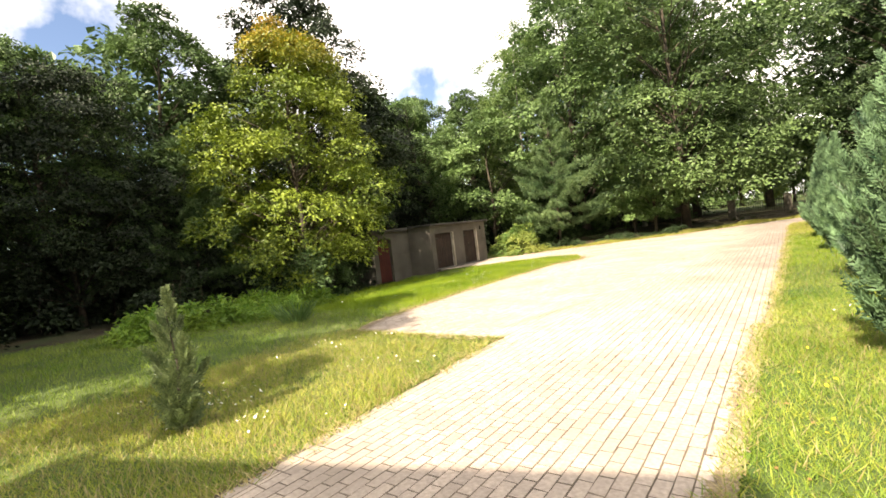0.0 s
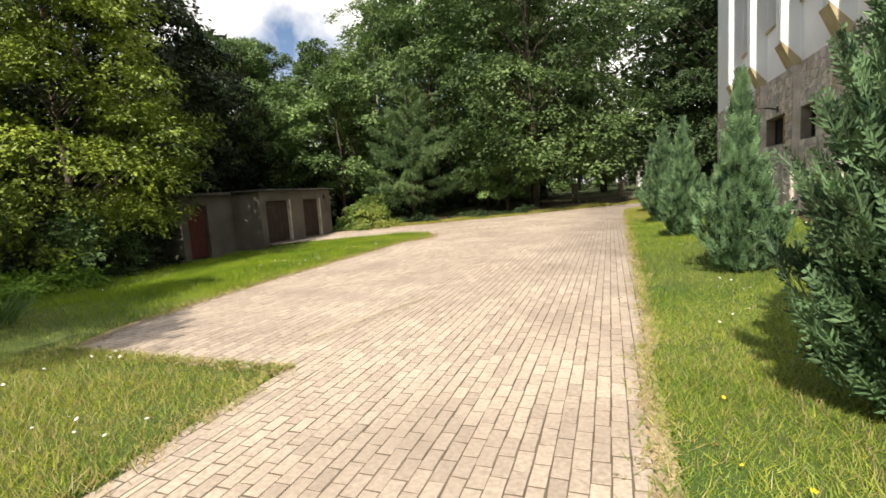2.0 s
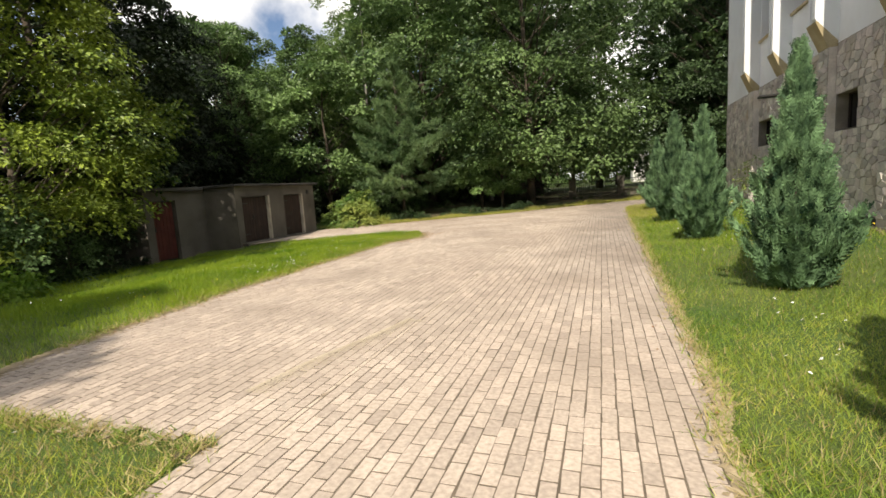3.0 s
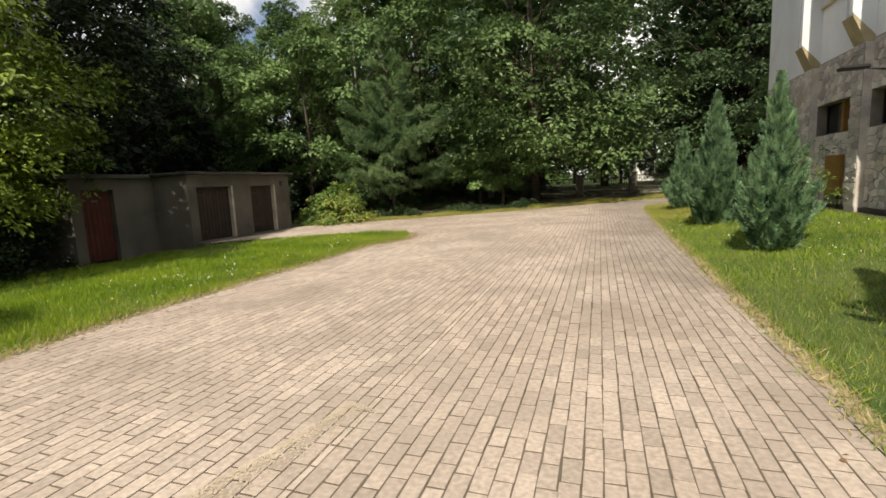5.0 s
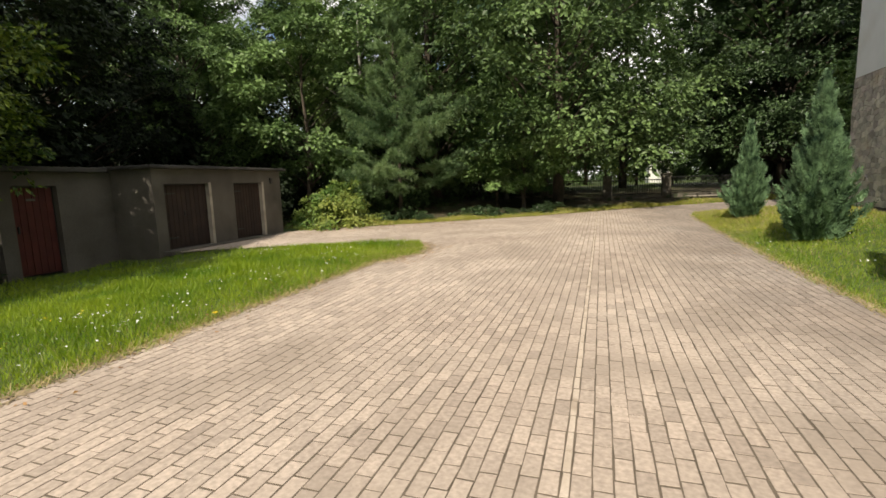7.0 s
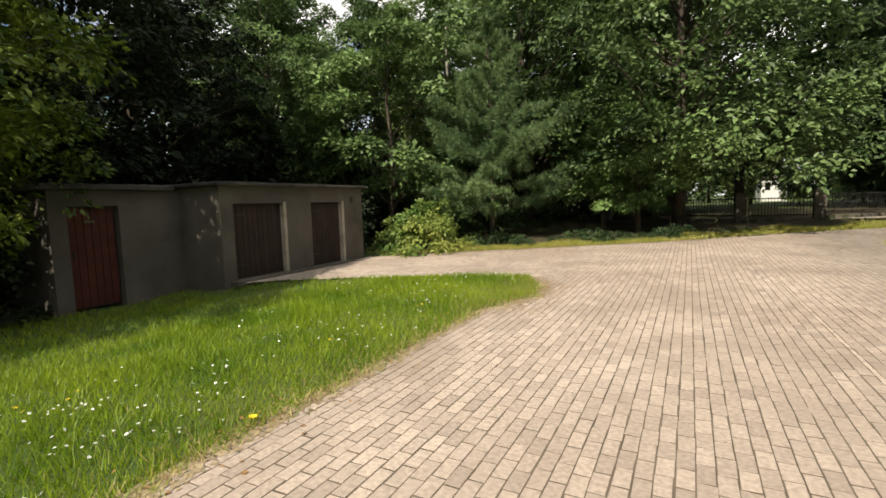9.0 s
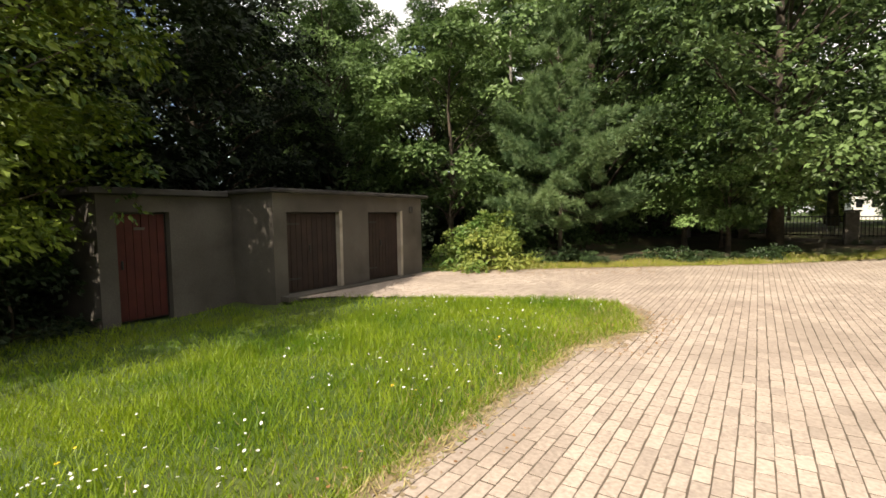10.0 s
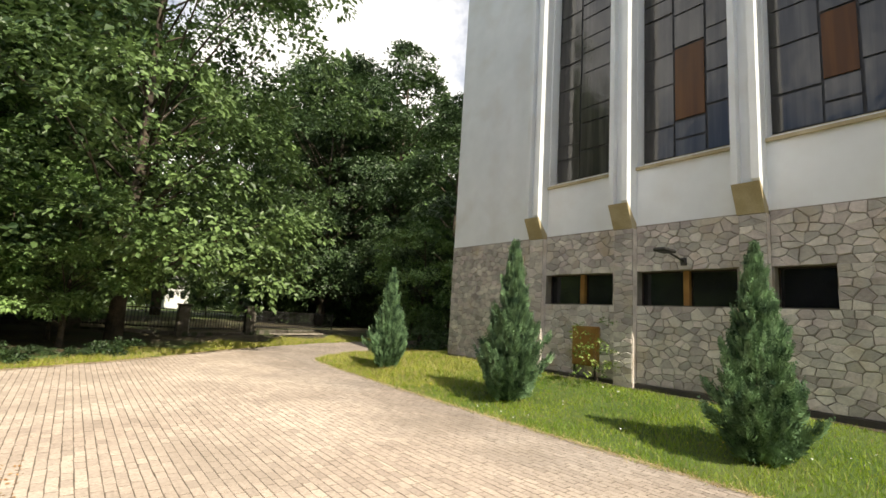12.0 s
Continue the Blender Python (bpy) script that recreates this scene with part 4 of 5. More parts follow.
def conifer_meshes(seed, height, radius, sprays, mat, size, ragged=0.17, prof=None, pairs=7):
    """A dense cone of flat upturned sprays, each a midrib with paired side shoots."""
    g = np.random.default_rng(seed)
    # upright plumes, each carrying a share of the sprays from its foot near the stem to its tip
    plumes = max(24, sprays // 38)
    pu = ((np.arange(plumes) + g.random(plumes)) / plumes) ** 1.2
    pa = np.arange(plumes) * 2.39996 + g.normal(0, 0.5, plumes)
    shape = prof or ([0, 0.05, 0.12, 0.22, 0.33, 0.44, 0.56, 0.7, 0.86, 1.0], [0.2, 0.48, 0.8, 1.0, 0.95, 0.77, 0.55, 0.37, 0.2, 0.05])
    pr = radius * np.interp(pu, *shape) * (1 + ragged * np.sin(pa * 3 + pu * 9 + seed) + np.clip(g.normal(0, 0.12, plumes), -0.25, 0.16))
    k = g.integers(0, plumes, sprays)
    f = g.random(sprays) ** 0.6
    wide = radius * 0.125 * (1.1 - 0.75 * f) * (1 - 0.5 * pu[k])
    u = np.clip(pu[k] - (1 - f) * (0.16 - 0.06 * pu[k]) + g.normal(0, 0.008, sprays), 0, 1)
    z = 0.06 * height + u * height * 0.94
    r = np.abs(pr[k] * (0.42 + 0.58 * f) + g.normal(0, 1, sprays) * wide)
    ang = pa[k] + g.normal(0, 1, sprays) * wide / np.maximum(r, 0.05)
    core = g.random(sprays) < 0.36            # the dense inside between the plumes
    cu = g.random(sprays) ** 1.25
    u = np.where(core, cu, u)
    z = 0.06 * height + u * height * 0.94
    r = np.where(core, radius * np.interp(cu, *shape) * g.uniform(0.35, 0.86, sprays), r)
    ang = np.where(core, g.random(sprays) * 6.283, ang)
    out = np.stack([np.cos(ang), np.sin(ang), 0 * ang], 1)
    L = size * g.uniform(0.7, 1.3, sprays) * (0.65 + 0.5 * (1 - u))
    rise = 0.9 + 1.3 * u + g.normal(0, 0.3, sprays)
    way = unit(out + np.stack([0 * u, 0 * u, rise], 1) + g.normal(0, 0.22, (sprays, 3)))
    pos = out * r[:, None] * 0.93 + np.stack([0 * z, 0 * z, z], 1) - way * L[:, None] * 0.5
    nrm = unit(np.cross(way, unit(np.cross(way, np.array([0, 0, 1.0])) + g.normal(0, 0.5, (sprays, 3)))))
    side = unit(np.cross(way, nrm))
    parts = [kites(pos, way, nrm, L, L * 0.09, 0.05)]
    for f, ln in [(0.08 + 0.78 * q / (pairs - 1), 0.44 - 0.26 * q / (pairs - 1)) for q in range(pairs)]:
        for sg in (-1, 1):
            w = unit(way * 0.8 + sg * side * g.uniform(0.55, 0.95, sprays)[:, None] + nrm * g.normal(0, 0.12, (sprays, 1)))
            parts.append(kites(pos + way * (L * f)[:, None], w, nrm, L * ln * g.uniform(0.7, 1.25, sprays), L * 0.5 / pairs, 0.05))
    v = np.concatenate(parts)
    n = 6
    tk = tube([(0.02 * math.sin(i), 0.02 * math.cos(i * 2), -0.15 + height * 0.95 * i / (n - 1)) for i in range(n)], [0.055 * height / 3 * (1 - 0.9 * i / (n - 1)) for i in range(n)], 7)
    return mesh_of("trunk", *tk, M_BARK, True), quads_mesh("sprays", v, mat)


CYP = conifer_meshes(11, 3.0, 0.95, 8200, M_CYPRESS, 0.2, pairs=5, prof=([0, 0.05, 0.12, 0.22, 0.33, 0.44, 0.56, 0.7, 0.86, 1.0], [0.2, 0.45, 0.74, 0.93, 0.94, 0.84, 0.68, 0.5, 0.28, 0.05]))
CYP2 = conifer_meshes(12, 3.0, 0.84, 4200, M_CYPRESS, 0.26, pairs=5)
for m, x, y, s, w, rz in ((CYP, 0.74, 5.95, 1.2, 0.8, 0), (CYP2, 0.74, 10.75, 0.99, 0.71, 70), (CYP2, 0.6, 15.55, 0.96, 0.76, 140), (CYP2, 0.62, 20.0, 1.1, 0.77, 210), (CYP2, 0.62, 24.75, 0.95, 0.72, 290)):
    ob = plant("cypress", m, x, y, "conical blue-green cypress on the church lawn", "tree", "row of cypresses", crown_name="foliage")
    ob.matrix_basis = pose(x, y, float(ground_height(x, y)) - 0.05, 0, 0, rz) @ Matrix.Diagonal((s * w, s * w, s, 1))
SAP = conifer_meshes(13, 1.4, 0.235, 760, M_SAPLING, 0.17, 0.25, ([0, 0.15, 0.4, 0.6, 0.8, 1.0], [0.45, 0.7, 1.0, 0.95, 0.45, 0.05]), 5)
plant("sapling", SAP, -5.3, 2.35, "small ragged cypress sapling with a brown foot", "tree", crown_name="foliage")


def pine_meshes(seed, height, radius, whorls, mat, base=1.2, tufts=9, needle=0.2, per=26):
    """A leader with loose whorls of boughs that sag and turn up, each with side shoots full of long needles."""
    g = np.random.default_rng(seed)
    pieces = [tube([(0.05 * math.sin(i), 0.03 * math.cos(i * 1.7), -0.2 + height * i / 6) for i in range(7)], [0.09 * (1 - 0.93 * i / 6) for i in range(7)], 8)]
    P, W = [], []
    for k in range(whorls):
        u = k / (whorls - 1)
        z = base + (height * 0.93 - base) * u ** 0.93
        if 0.72 < u < 0.83:
            continue                      # the leader is bare below its topmost tuft
        ln = radius * ((1 - u) ** 0.9 * g.uniform(0.72, 1.12) + 0.17) * (0.75 if k == 0 else 1)
        for a in range(6 if u < 0.7 else 4):
            an = a * (1.05 if u < 0.7 else 1.57) + k * 2.4 + g.normal(0, 0.25)
            way = np.array([math.cos(an), math.sin(an), 0.0])
            L = ln * g.uniform(0.42, 1.15)
            rise = -0.1 + 0.6 * u ** 1.2 + g.normal(0, 0.13)
            p0 = np.array([0, 0, z + g.normal(0, 0.1)])
            bough = [p0 + way * L * f + np.array([0, 0, L * (rise * f + 0.22 * f ** 2.5)]) for f in (0, 0.35, 0.7, 1.0)]
            pieces.append(tube([tuple(p) for p in bough], [0.022, 0.017, 0.01, 0.004], 4))
            side = np.array([-way[1], way[0], 0.0])
            for f in np.linspace(0.32, 1.0, max(5, int(tufts * L))):
                b = np.array([np.interp(f, (0, 0.35, 0.7, 1.0), [p[q] for p in bough]) for q in range(3)])
                for sg in (-1, 0, 1):
                    o = side * sg * (1.05 - f) * L * g.uniform(0.12, 0.42) + way * abs(sg) * 0.12 * L
                    P.append(b + o + (0, 0, g.normal(0.02, 0.04)))
                    W.append(unit(way + side * sg * 0.6 + np.array([0, 0, 0.3 + 0.5 * u])))
    for f in np.linspace(0.86, 1.0, 9):
        P.append(np.array([0, 0, height * f]))
        W.append(np.array([0, 0, 1.0]))
    P, W = np.array(P), np.array(W)
    j = np.repeat(np.arange(len(P)), per)
    way = unit(W[j] * 0.8 + g.normal(0, 0.5, (len(j), 3)))
    up = unit(g.normal(0, 1, (len(j), 3)))
    L = needle * g.uniform(0.7, 1.2, len(j))
    return mesh_of("trunk", *joined(pieces), M_BARK, True), quads_mesh("needles", kites(P[j], way, up, L, 0 * L + needle * 0.085, 0.02), mat)


PINE = pine_meshes(21, 8.2, 2.9, 14, M_PINE, 1.2, 6, 0.26, 34)
plant("pine", PINE, -11.6, 27.4, "young soft-needled pine at the edge of the wood", "tree", crown_name="needles")
plant("pine", PINE, -7.0, 31.6, "slim young pine with a few browned needles", "tree", s=0.72, rz=200, crown_name="needles")
DPINE = pine_meshes(22, 13, 2.6, 15, M_DARKPINE, 4.0, 4, 0.34, 20)
plant("pine", PINE, -18.9, 9.3, "grey-green young pine beside the yellowing tree", "tree", s=0.8, rz=100, crown_name="needles")
plant("pine", DPINE, -25.5, 2.5, "tall dark pine in the wood", "tree", "dark pines", 1.0, 50, "needles")
plant("pine", DPINE, -23.5, -1.5, "tall dark pine in the wood", "tree", "dark pines", 0.95, 150, "needles")

# small things on the grass
def blades(n, x, y, hgt, wid, lean, g, spread=0.5):
    """Single bent blades as narrow faces."""
    a = g.random(n) * 6.283
    z = ground_height(x, y)
    p = np.stack([x, y, z - 0.01], 1)
    s = np.stack([np.cos(a), np.sin(a), 0 * a], 1) * (wid / 2)[:, None]
    b = g.random(n) * 6.283
    t = np.stack([np.cos(b) * lean * hgt, np.sin(b) * lean * hgt, hgt], 1)
    return np.stack([p - s, p + s, p + t], 1)


clump = thing("iris_clump", -9.5, 6.75, float(ground_height(-9.5, 6.75)), "clump of long sword-shaped leaves in the lawn", "plant")
gc = np.random.default_rng(31)
an, L = gc.random(150) * 6.283, gc.uniform(0.35, 0.7, 150)
w = unit(np.stack([np.cos(an) * 0.65, np.sin(an) * 0.65, gc.uniform(0.6, 1.6, 150)], 1))
o = np.stack([np.cos(an), np.sin(an), 0 * an], 1) * gc.uniform(0.02, 0.26, 150)[:, None]
part("leaves", quads_mesh("leaves", kites(o, w, unit(gc.normal(0, 1, (150, 3)) + (0, 0, 1)), L, 0 * L + 0.026, 0.12), M_IRIS), None, clump)
dry = thing("dry_weed", 0.95, 5.15, float(ground_height(0.95, 5.15)), "dead brown weed stalks at a cypress's foot", "plant")
rd = random.Random(8)
for k in range(9):
    a, h, o = rd.uniform(0, 6.283), rd.uniform(0.22, 0.5), rd.uniform(0.1, 0.3)
    pts = [(0.04 * math.cos(a), 0.04 * math.sin(a), -0.03), ((0.04 + o * 0.4) * math.cos(a), (0.04 + o * 0.4) * math.sin(a), h * 0.6), ((0.04 + o) * math.cos(a), (0.04 + o) * math.sin(a), h)]
    part("stalk", mesh_of("stalk", *tube(pts, [0.008, 0.006, 0.003], 5), M_LITTER), None, dry)
    tip = np.array([pts[2]] * 14) + np.random.default_rng(k).normal(0, 0.04, (14, 3)) - (0, 0, 0.05)
    gs = np.random.default_rng(k + 50)
    part("seed_head", quads_mesh("seed_head", kites(tip, unit(gs.normal(0, 1, (14, 3))), unit(gs.normal(0, 1, (14, 3))), gs.uniform(0.03, 0.07, 14), gs.uniform(0.01, 0.02, 14)), M_LITTER), None, dry)
wall_bush = tree_meshes(33, 1.25, 0.42, 0.15, 16, 4, 7, 0.08, M_LIME, M_BARK, 0.012, 0.0, 0.5)
plant("shrub", wall_bush, 2.55, 19.3, "thin yellowing shrub against the stone wall", "shrub", crown_name="leaves")

# ---- grass, flowers and fallen leaves ----
gg = np.random.default_rng(41)


def scatter(n, x0, x1, y0, y1, keep):
    x, y = gg.uniform(x0, x1, n) + gg.normal(0, 0.25, n), gg.uniform(y0, y1, n) + gg.normal(0, 0.9, n)      # soft ends, so that the kinds of grass run into each other
    ok = keep(x, y)
    return x[ok], y[ok]


def lawn(name, areas, mat, label, h=(0.05, 0.12), bend=(0.15, 1.0)):
    xs, ys = [], []
    for per, x0, x1, y0, y1 in areas:
        x, y = scatter(int(per * (x1 - x0) * (y1 - y0)), x0, x1, y0, y1, lambda a, b: ~paved(a, b) & ((b < 22) | (a > -0.4) & (b < np.interp(a, TURN_X, TURN_Y)) | (b - np.interp(a, FAR_X, FAR_Y) < 1.5 + 0.5 * np.sin(a * 2.1))) & ~((a > WX - 0.33) & (b > YLOW) & (b < YEND)) & ~((a < FX + 0.25) & (b > 17) & (b < 23)) & ~((a < BX + 0.05) & (b > 10)))
        xs.append(x)
        ys.append(y)
    x, y = np.concatenate(xs), np.concatenate(ys)
    n = len(x)
    hh = gg.uniform(h[0], h[1], n) * (0.7 + 0.6 * (np.sin(x * 2.1 + np.sin(y * 1.7)) * np.sin(y * 2.6 + 1) * 0.5 + 0.5))
    v = blades(n, x, y, hh, gg.uniform(0.004, 0.008, n) * (1 + 0.07 * np.hypot(x + 3, y - 8)), gg.uniform(bend[0], bend[1], n), gg)
    tagged(new(name, quads_mesh(name, v, mat, 3)), label, "grass", kind="stuff")


lawn("dry_lawn_grass", [(1000, -1.0, 3.2, 2.5, 9.5), (2000, -7.4, -3.4, 0.8, 6.4)], M_DRYLAWN, "short sun-dried yellow-green lawn grass", (0.03, 0.085), (0.3, 1.9))
lawn("green_lawn_grass", [(3000, -1.0, 3.2, 2.5, 9.5), (1100, -7.4, -3.4, 0.8, 6.4)], M_GRASS, "short green grass mixed into the dry lawn", (0.025, 0.075), (0.3, 1.7))
lawn("church_lawn_grass", [(1000, -1.0, 3.2, 9, 13), (250, -0.5, 8, 26, 40)], M_GRASS, "sunlit yellow-green lawn grass beside the church", (0.03, 0.1))
lawn("wall_lawn_grass", [(650, -1.0, 3.2, 13, 19), (350, -1.0, 3.2, 19, 27.5)], M_GRASS2, "fresh green lawn grass under the church wall", (0.03, 0.1))
lawn("shady_lawn_grass", [(650, -1.0, 3.2, 13, 19), (450, -1.0, 3.2, 19, 27.5)], M_GRASS, "olive lawn grass mixed in under the church wall", (0.03, 0.1))
lawn("near_lawn_grass", [(500, -15, -7.4, -1, 8.5)], M_GRASS, "half-shaded lawn grass at the wood's edge")
lawn("garage_lawn_grass", [(1900, -11.5, -7.0, 8.5, 20.5), (600, -15, -11.5, 8, 18.5)], M_GRASS2, "lush bright green grass before the garages", (0.05, 0.13))
lawn("dry_grass", [(900, 0.0, 1.3, 3.2, 4.9), (700, -0.6, 0.4, 5.6, 7.4), (900, -8.1, -7.0, 17.0, 19.9), (500, -8.0, -7.5, 9, 17), (90, -1.0, 3.2, 2.5, 14), (900, -7.4, -3.4, 0.8, 6.4), (70, -1, 3.2, 14, 26), (50, -9, -7.3, 8, 19)], M_STRAW, "dry straw stalks among the lawn grass", (0.04, 0.11))
lawn("verge_grass", [(900, -14, 6, 22, 46)], M_DRYLAWN, "uncut yellowing grass along the far verge", (0.04, 0.14))
lawn("verge_straw", [(330, -14, 6, 22, 46)], M_STRAW, "dry stalks in the far verge", (0.05, 0.16))


ey = np.concatenate([gg.uniform(2, 27.2, 7000), gg.uniform(7.5, 19, 6000), gg.uniform(0.5, 6.2, 3000)])
ex = np.concatenate([np.interp(ey[:7000], RIGHT_Y, RIGHT_X), np.interp(ey[7000:13000], LEFT_Y, LEFT_X), -3.62 - 0.055 * ey[13000:]])
sg = np.concatenate([np.ones(7000), -np.ones(9000)])
clumpy = 0.5 + 0.5 * np.sin(ey * 2.3 + np.sin(ey * 5.1) * 2)
ex = ex + sg * (gg.normal(0.05, 0.07, len(ey)) - 0.07 * clumpy)
tx = gg.uniform(-7.2, -3.9, 2500)
ex, ey = np.concatenate([ex, tx]), np.concatenate([ey, 6.12 + gg.normal(0, 0.06, 2500)])
half = gg.random(len(ey)) < 0.55
n = len(ey)
v = blades(n, ex, ey, gg.uniform(0.03, 0.09, n), gg.uniform(0.006, 0.012, n), gg.uniform(0.4, 1.8, n), gg)
v[:, :, 2] = np.maximum(v[:, :, 2], 0.001)
tagged(new("edge_straw", quads_mesh("edge_straw", v[half], M_STRAW, 3)), "dry straw-coloured grass along the paving's edges", "grass", kind="stuff")
tagged(new("edge_grass", quads_mesh("edge_grass", v[~half], M_GRASS, 3)), "ragged grass creeping over the paving's edges", "grass", kind="stuff")


def flowers(name, n, areas, mat, label, r=(0.01, 0.017), h=(0.07, 0.15), tufts=0.2):
    out = []
    for k in range(n):
        x0, x1, y0, y1 = areas[k % len(areas)]
        cx, cy = gg.uniform(x0, x1), gg.uniform(y0, y1)
        m = gg.integers(1, 5) if gg.random() > tufts else gg.integers(6, 12)
        for _ in range(m):
            x, y = cx + gg.normal(0, 0.18), cy + gg.normal(0, 0.18)
            if paved(x, y):
                continue
            z, rr, a = float(ground_height(x, y)) + gg.uniform(*h), gg.uniform(*r), gg.random() * 6.283
            tl = gg.normal(0, 0.35, 2)
            for q in range(5):
                w = a + q * 1.2566
                e = [np.array([math.cos(w + o) * rr * s, math.sin(w + o) * rr * s, (tl[0] * math.cos(w + o) + tl[1] * math.sin(w + o)) * rr * s]) for o, s in ((0, 0), (-0.5, 0.85), (0, 1.05), (0.5, 0.85))]
                out.append([c + (x, y, z) for c in e])
    tagged(new(name, quads_mesh(name, np.array(out), mat)), label, "flowers", kind="stuff")


flowers("daisies", 125, [(-10.5, -7.7, 9, 20), (-9.2, -7.7, 11.5, 15.5), (-11.5, -8, 17, 19.5)], M_WHITE, "small white daisies in the lush grass", (0.007, 0.014), (0.06, 0.13))
flowers("lawn_daisies", 60, [(0.5, 3, 13, 24), (-0.4, 3, 8, 20), (-7, -4.2, 2, 6)], M_WHITE, "small white daisies in the church lawn", (0.01, 0.016), (0.05, 0.1))
flowers("dandelions", 30, [(-0.4, 2.6, 4.5, 8), (-0.4, 3, 8, 22), (-10, -7.8, 9, 17)], M_GOLD, "yellow dandelion heads in the grass", (0.01, 0.019), (0.05, 0.1), 0.0)
fl = thing("yellow_flower", -7.72, 13.0, 0.0, "single large yellow flower at the paving's edge", "flower")
part("stem", mesh_of("stem", *tube([(0, 0, -0.02), (0.01, 0, 0.05)], [0.004, 0.003], 5), M_GRASS2), None, fl)
part("head", quads_mesh("head", np.array([[(0, 0, 0.05), (math.cos(a - .4) * .033, math.sin(a - .4) * .027, 0.075), (math.cos(a) * .033, math.sin(a) * .033, 0.07), (math.cos(a + .4) * .033, math.sin(a + .4) * .027, 0.075)] for a in np.arange(8) * 0.785]), M_GOLD), None, fl)

lx, ly = [], []
for n, x0, x1, y0, y1 in ((1900, -13.4, -8, 21, 26), (900, -12, -2, 25, 33), (260, -8.0, -7.2, 8, 17), (420, -7.9, -6.75, 16.8, 19.6), (40, -1.1, -0.4, 3, 20), (30, -4.2, -3.6, 0, 6)):
    lx.append(gg.uniform(x0, x1, n))
    ly.append(gg.uniform(y0, y1, n))
lx, ly = np.concatenate(lx), np.concatenate(ly)
keep = (np.interp(lx, FAR_X, FAR_Y) - ly < 1.6) | (ly < 20.5)
lx, ly = lx[keep], ly[keep]
n = len(lx)
wz = np.where(paved(lx, ly), grade(ly) + 0.006, ground_height(lx, ly) + 0.03)
lw = unit(gg.normal(0, 1, (n, 3)) * (1, 1, 0.15))
tagged(new("fallen_leaves", quads_mesh("fallen_leaves", kites(np.stack([lx, ly, wz], 1), lw, unit(gg.normal(0, 0.3, (n, 3)) + (0, 0, 1)), gg.uniform(0.02, 0.05, n), gg.uniform(0.015, 0.035, n), 0.1), M_LITTER)), "dry brown leaves along the paving's edges", "leaves", kind="stuff")

# sandy dirt swept up along the edges of the grass
def dirt_strip(name, line, wide, label, seed, mat=M_DIRT, dense=420, size=(0.012, 0.055)):
    g = np.random.default_rng(seed)
    out = []
    for (x0, y0), (x1, y1) in zip(line, line[1:]):
        L = math.hypot(x1 - x0, y1 - y0)
        nx, ny = (y1 - y0) / L, -(x1 - x0) / L
        for _ in range(int(L * dense)):
            f, o = g.random(), abs(g.normal(0, 0.45)) * wide * (0.55 + 0.45 * math.sin(7 * g.random() + y0))
            px, py = x0 + f * (x1 - x0) + nx * (o - 0.04), y0 + f * (y1 - y0) + ny * (o - 0.04)
            r, a = g.uniform(*size) * (1.2 - 0.8 * min(1, o / wide)), g.random() * 6.283
            z = 0.0035 + g.random() * 0.002 + float(grade(py))
            out.append([(px + math.cos(a + b) * r * k, py + math.sin(a + b) * r * k, z if i else z + 0.002) for i, (b, k) in enumerate(((0, 1.0), (1.7, 0.7), (3.0, 1.1), (4.6, 0.8)))])
    tagged(new(name, quads_mesh(name, np.array(out), mat)), label, "sand", kind="stuff")


ys = np.arange(6.3, 20.0, 0.35)
dirt_strip("sandy_dirt", [(float(np.interp(q, LEFT_Y, LEFT_X)), float(q)) for q in ys], 0.26, "sandy dirt and chaff along the lawn's edge", 61)
dirt_strip("sandy_dirt", [(-7.5, 17.0), (-7.25, 18.0), (-7.3, 18.8), (-7.8, 19.9)], 0.55, "sandy dirt and chaff at the lawn's tip", 62)
ys = np.arange(27, 2.0, -0.4)
dirt_strip("sandy_dirt", [(float(np.interp(q, RIGHT_Y, RIGHT_X)), float(q)) for q in ys], 0.14, "sandy dirt and chaff along the lawn's edge", 63)
xs = np.arange(-1.5, -13.4, -0.5)
dirt_strip("sandy_dirt", [(float(q), float(np.interp(q, FAR_X, FAR_Y))) for q in xs[::-1]], 0.3, "sandy dirt and chaff along the far verge", 64)

dirt_strip("sand_spill", [(-4.25, 6.9), (-4.1, 7.7), (-3.85, 8.5), (-3.7, 9.1)], 0.4, "pale yellowish sand trodden into the pavers", 65, M_SPILL, 1500, (0.004, 0.013))

# ---- stones of the church base ----
def clip_cell(seed, others, rect):
    """The part of a rectangle nearer to seed than to the others."""
    poly = [(rect[0], rect[2]), (rect[1], rect[2]), (rect[1], rect[3]), (rect[0], rect[3])]
    for o in others:
        mx, my, dx, dy = (seed[0] + o[0]) / 2, (seed[1] + o[1]) / 2, o[0] - seed[0], o[1] - seed[1]
        side = [(px - mx) * dx + (py - my) * dy for px, py in poly]
        nxt = []
        for i in range(len(poly)):
            a, b, sa, sb = poly[i], poly[(i + 1) % len(poly)], side[i], side[(i + 1) % len(poly)]
            if sa <= 0:
                nxt.append(a)
            if sa * sb < 0:
                t = sa / (sa - sb)
                nxt.append((a[0] + t * (b[0] - a[0]), a[1] + t * (b[1] - a[1])))
        poly = nxt
        if len(poly) < 3:
            return []
    return poly


rs = random.Random(77)
single, rest = [], ([], [])


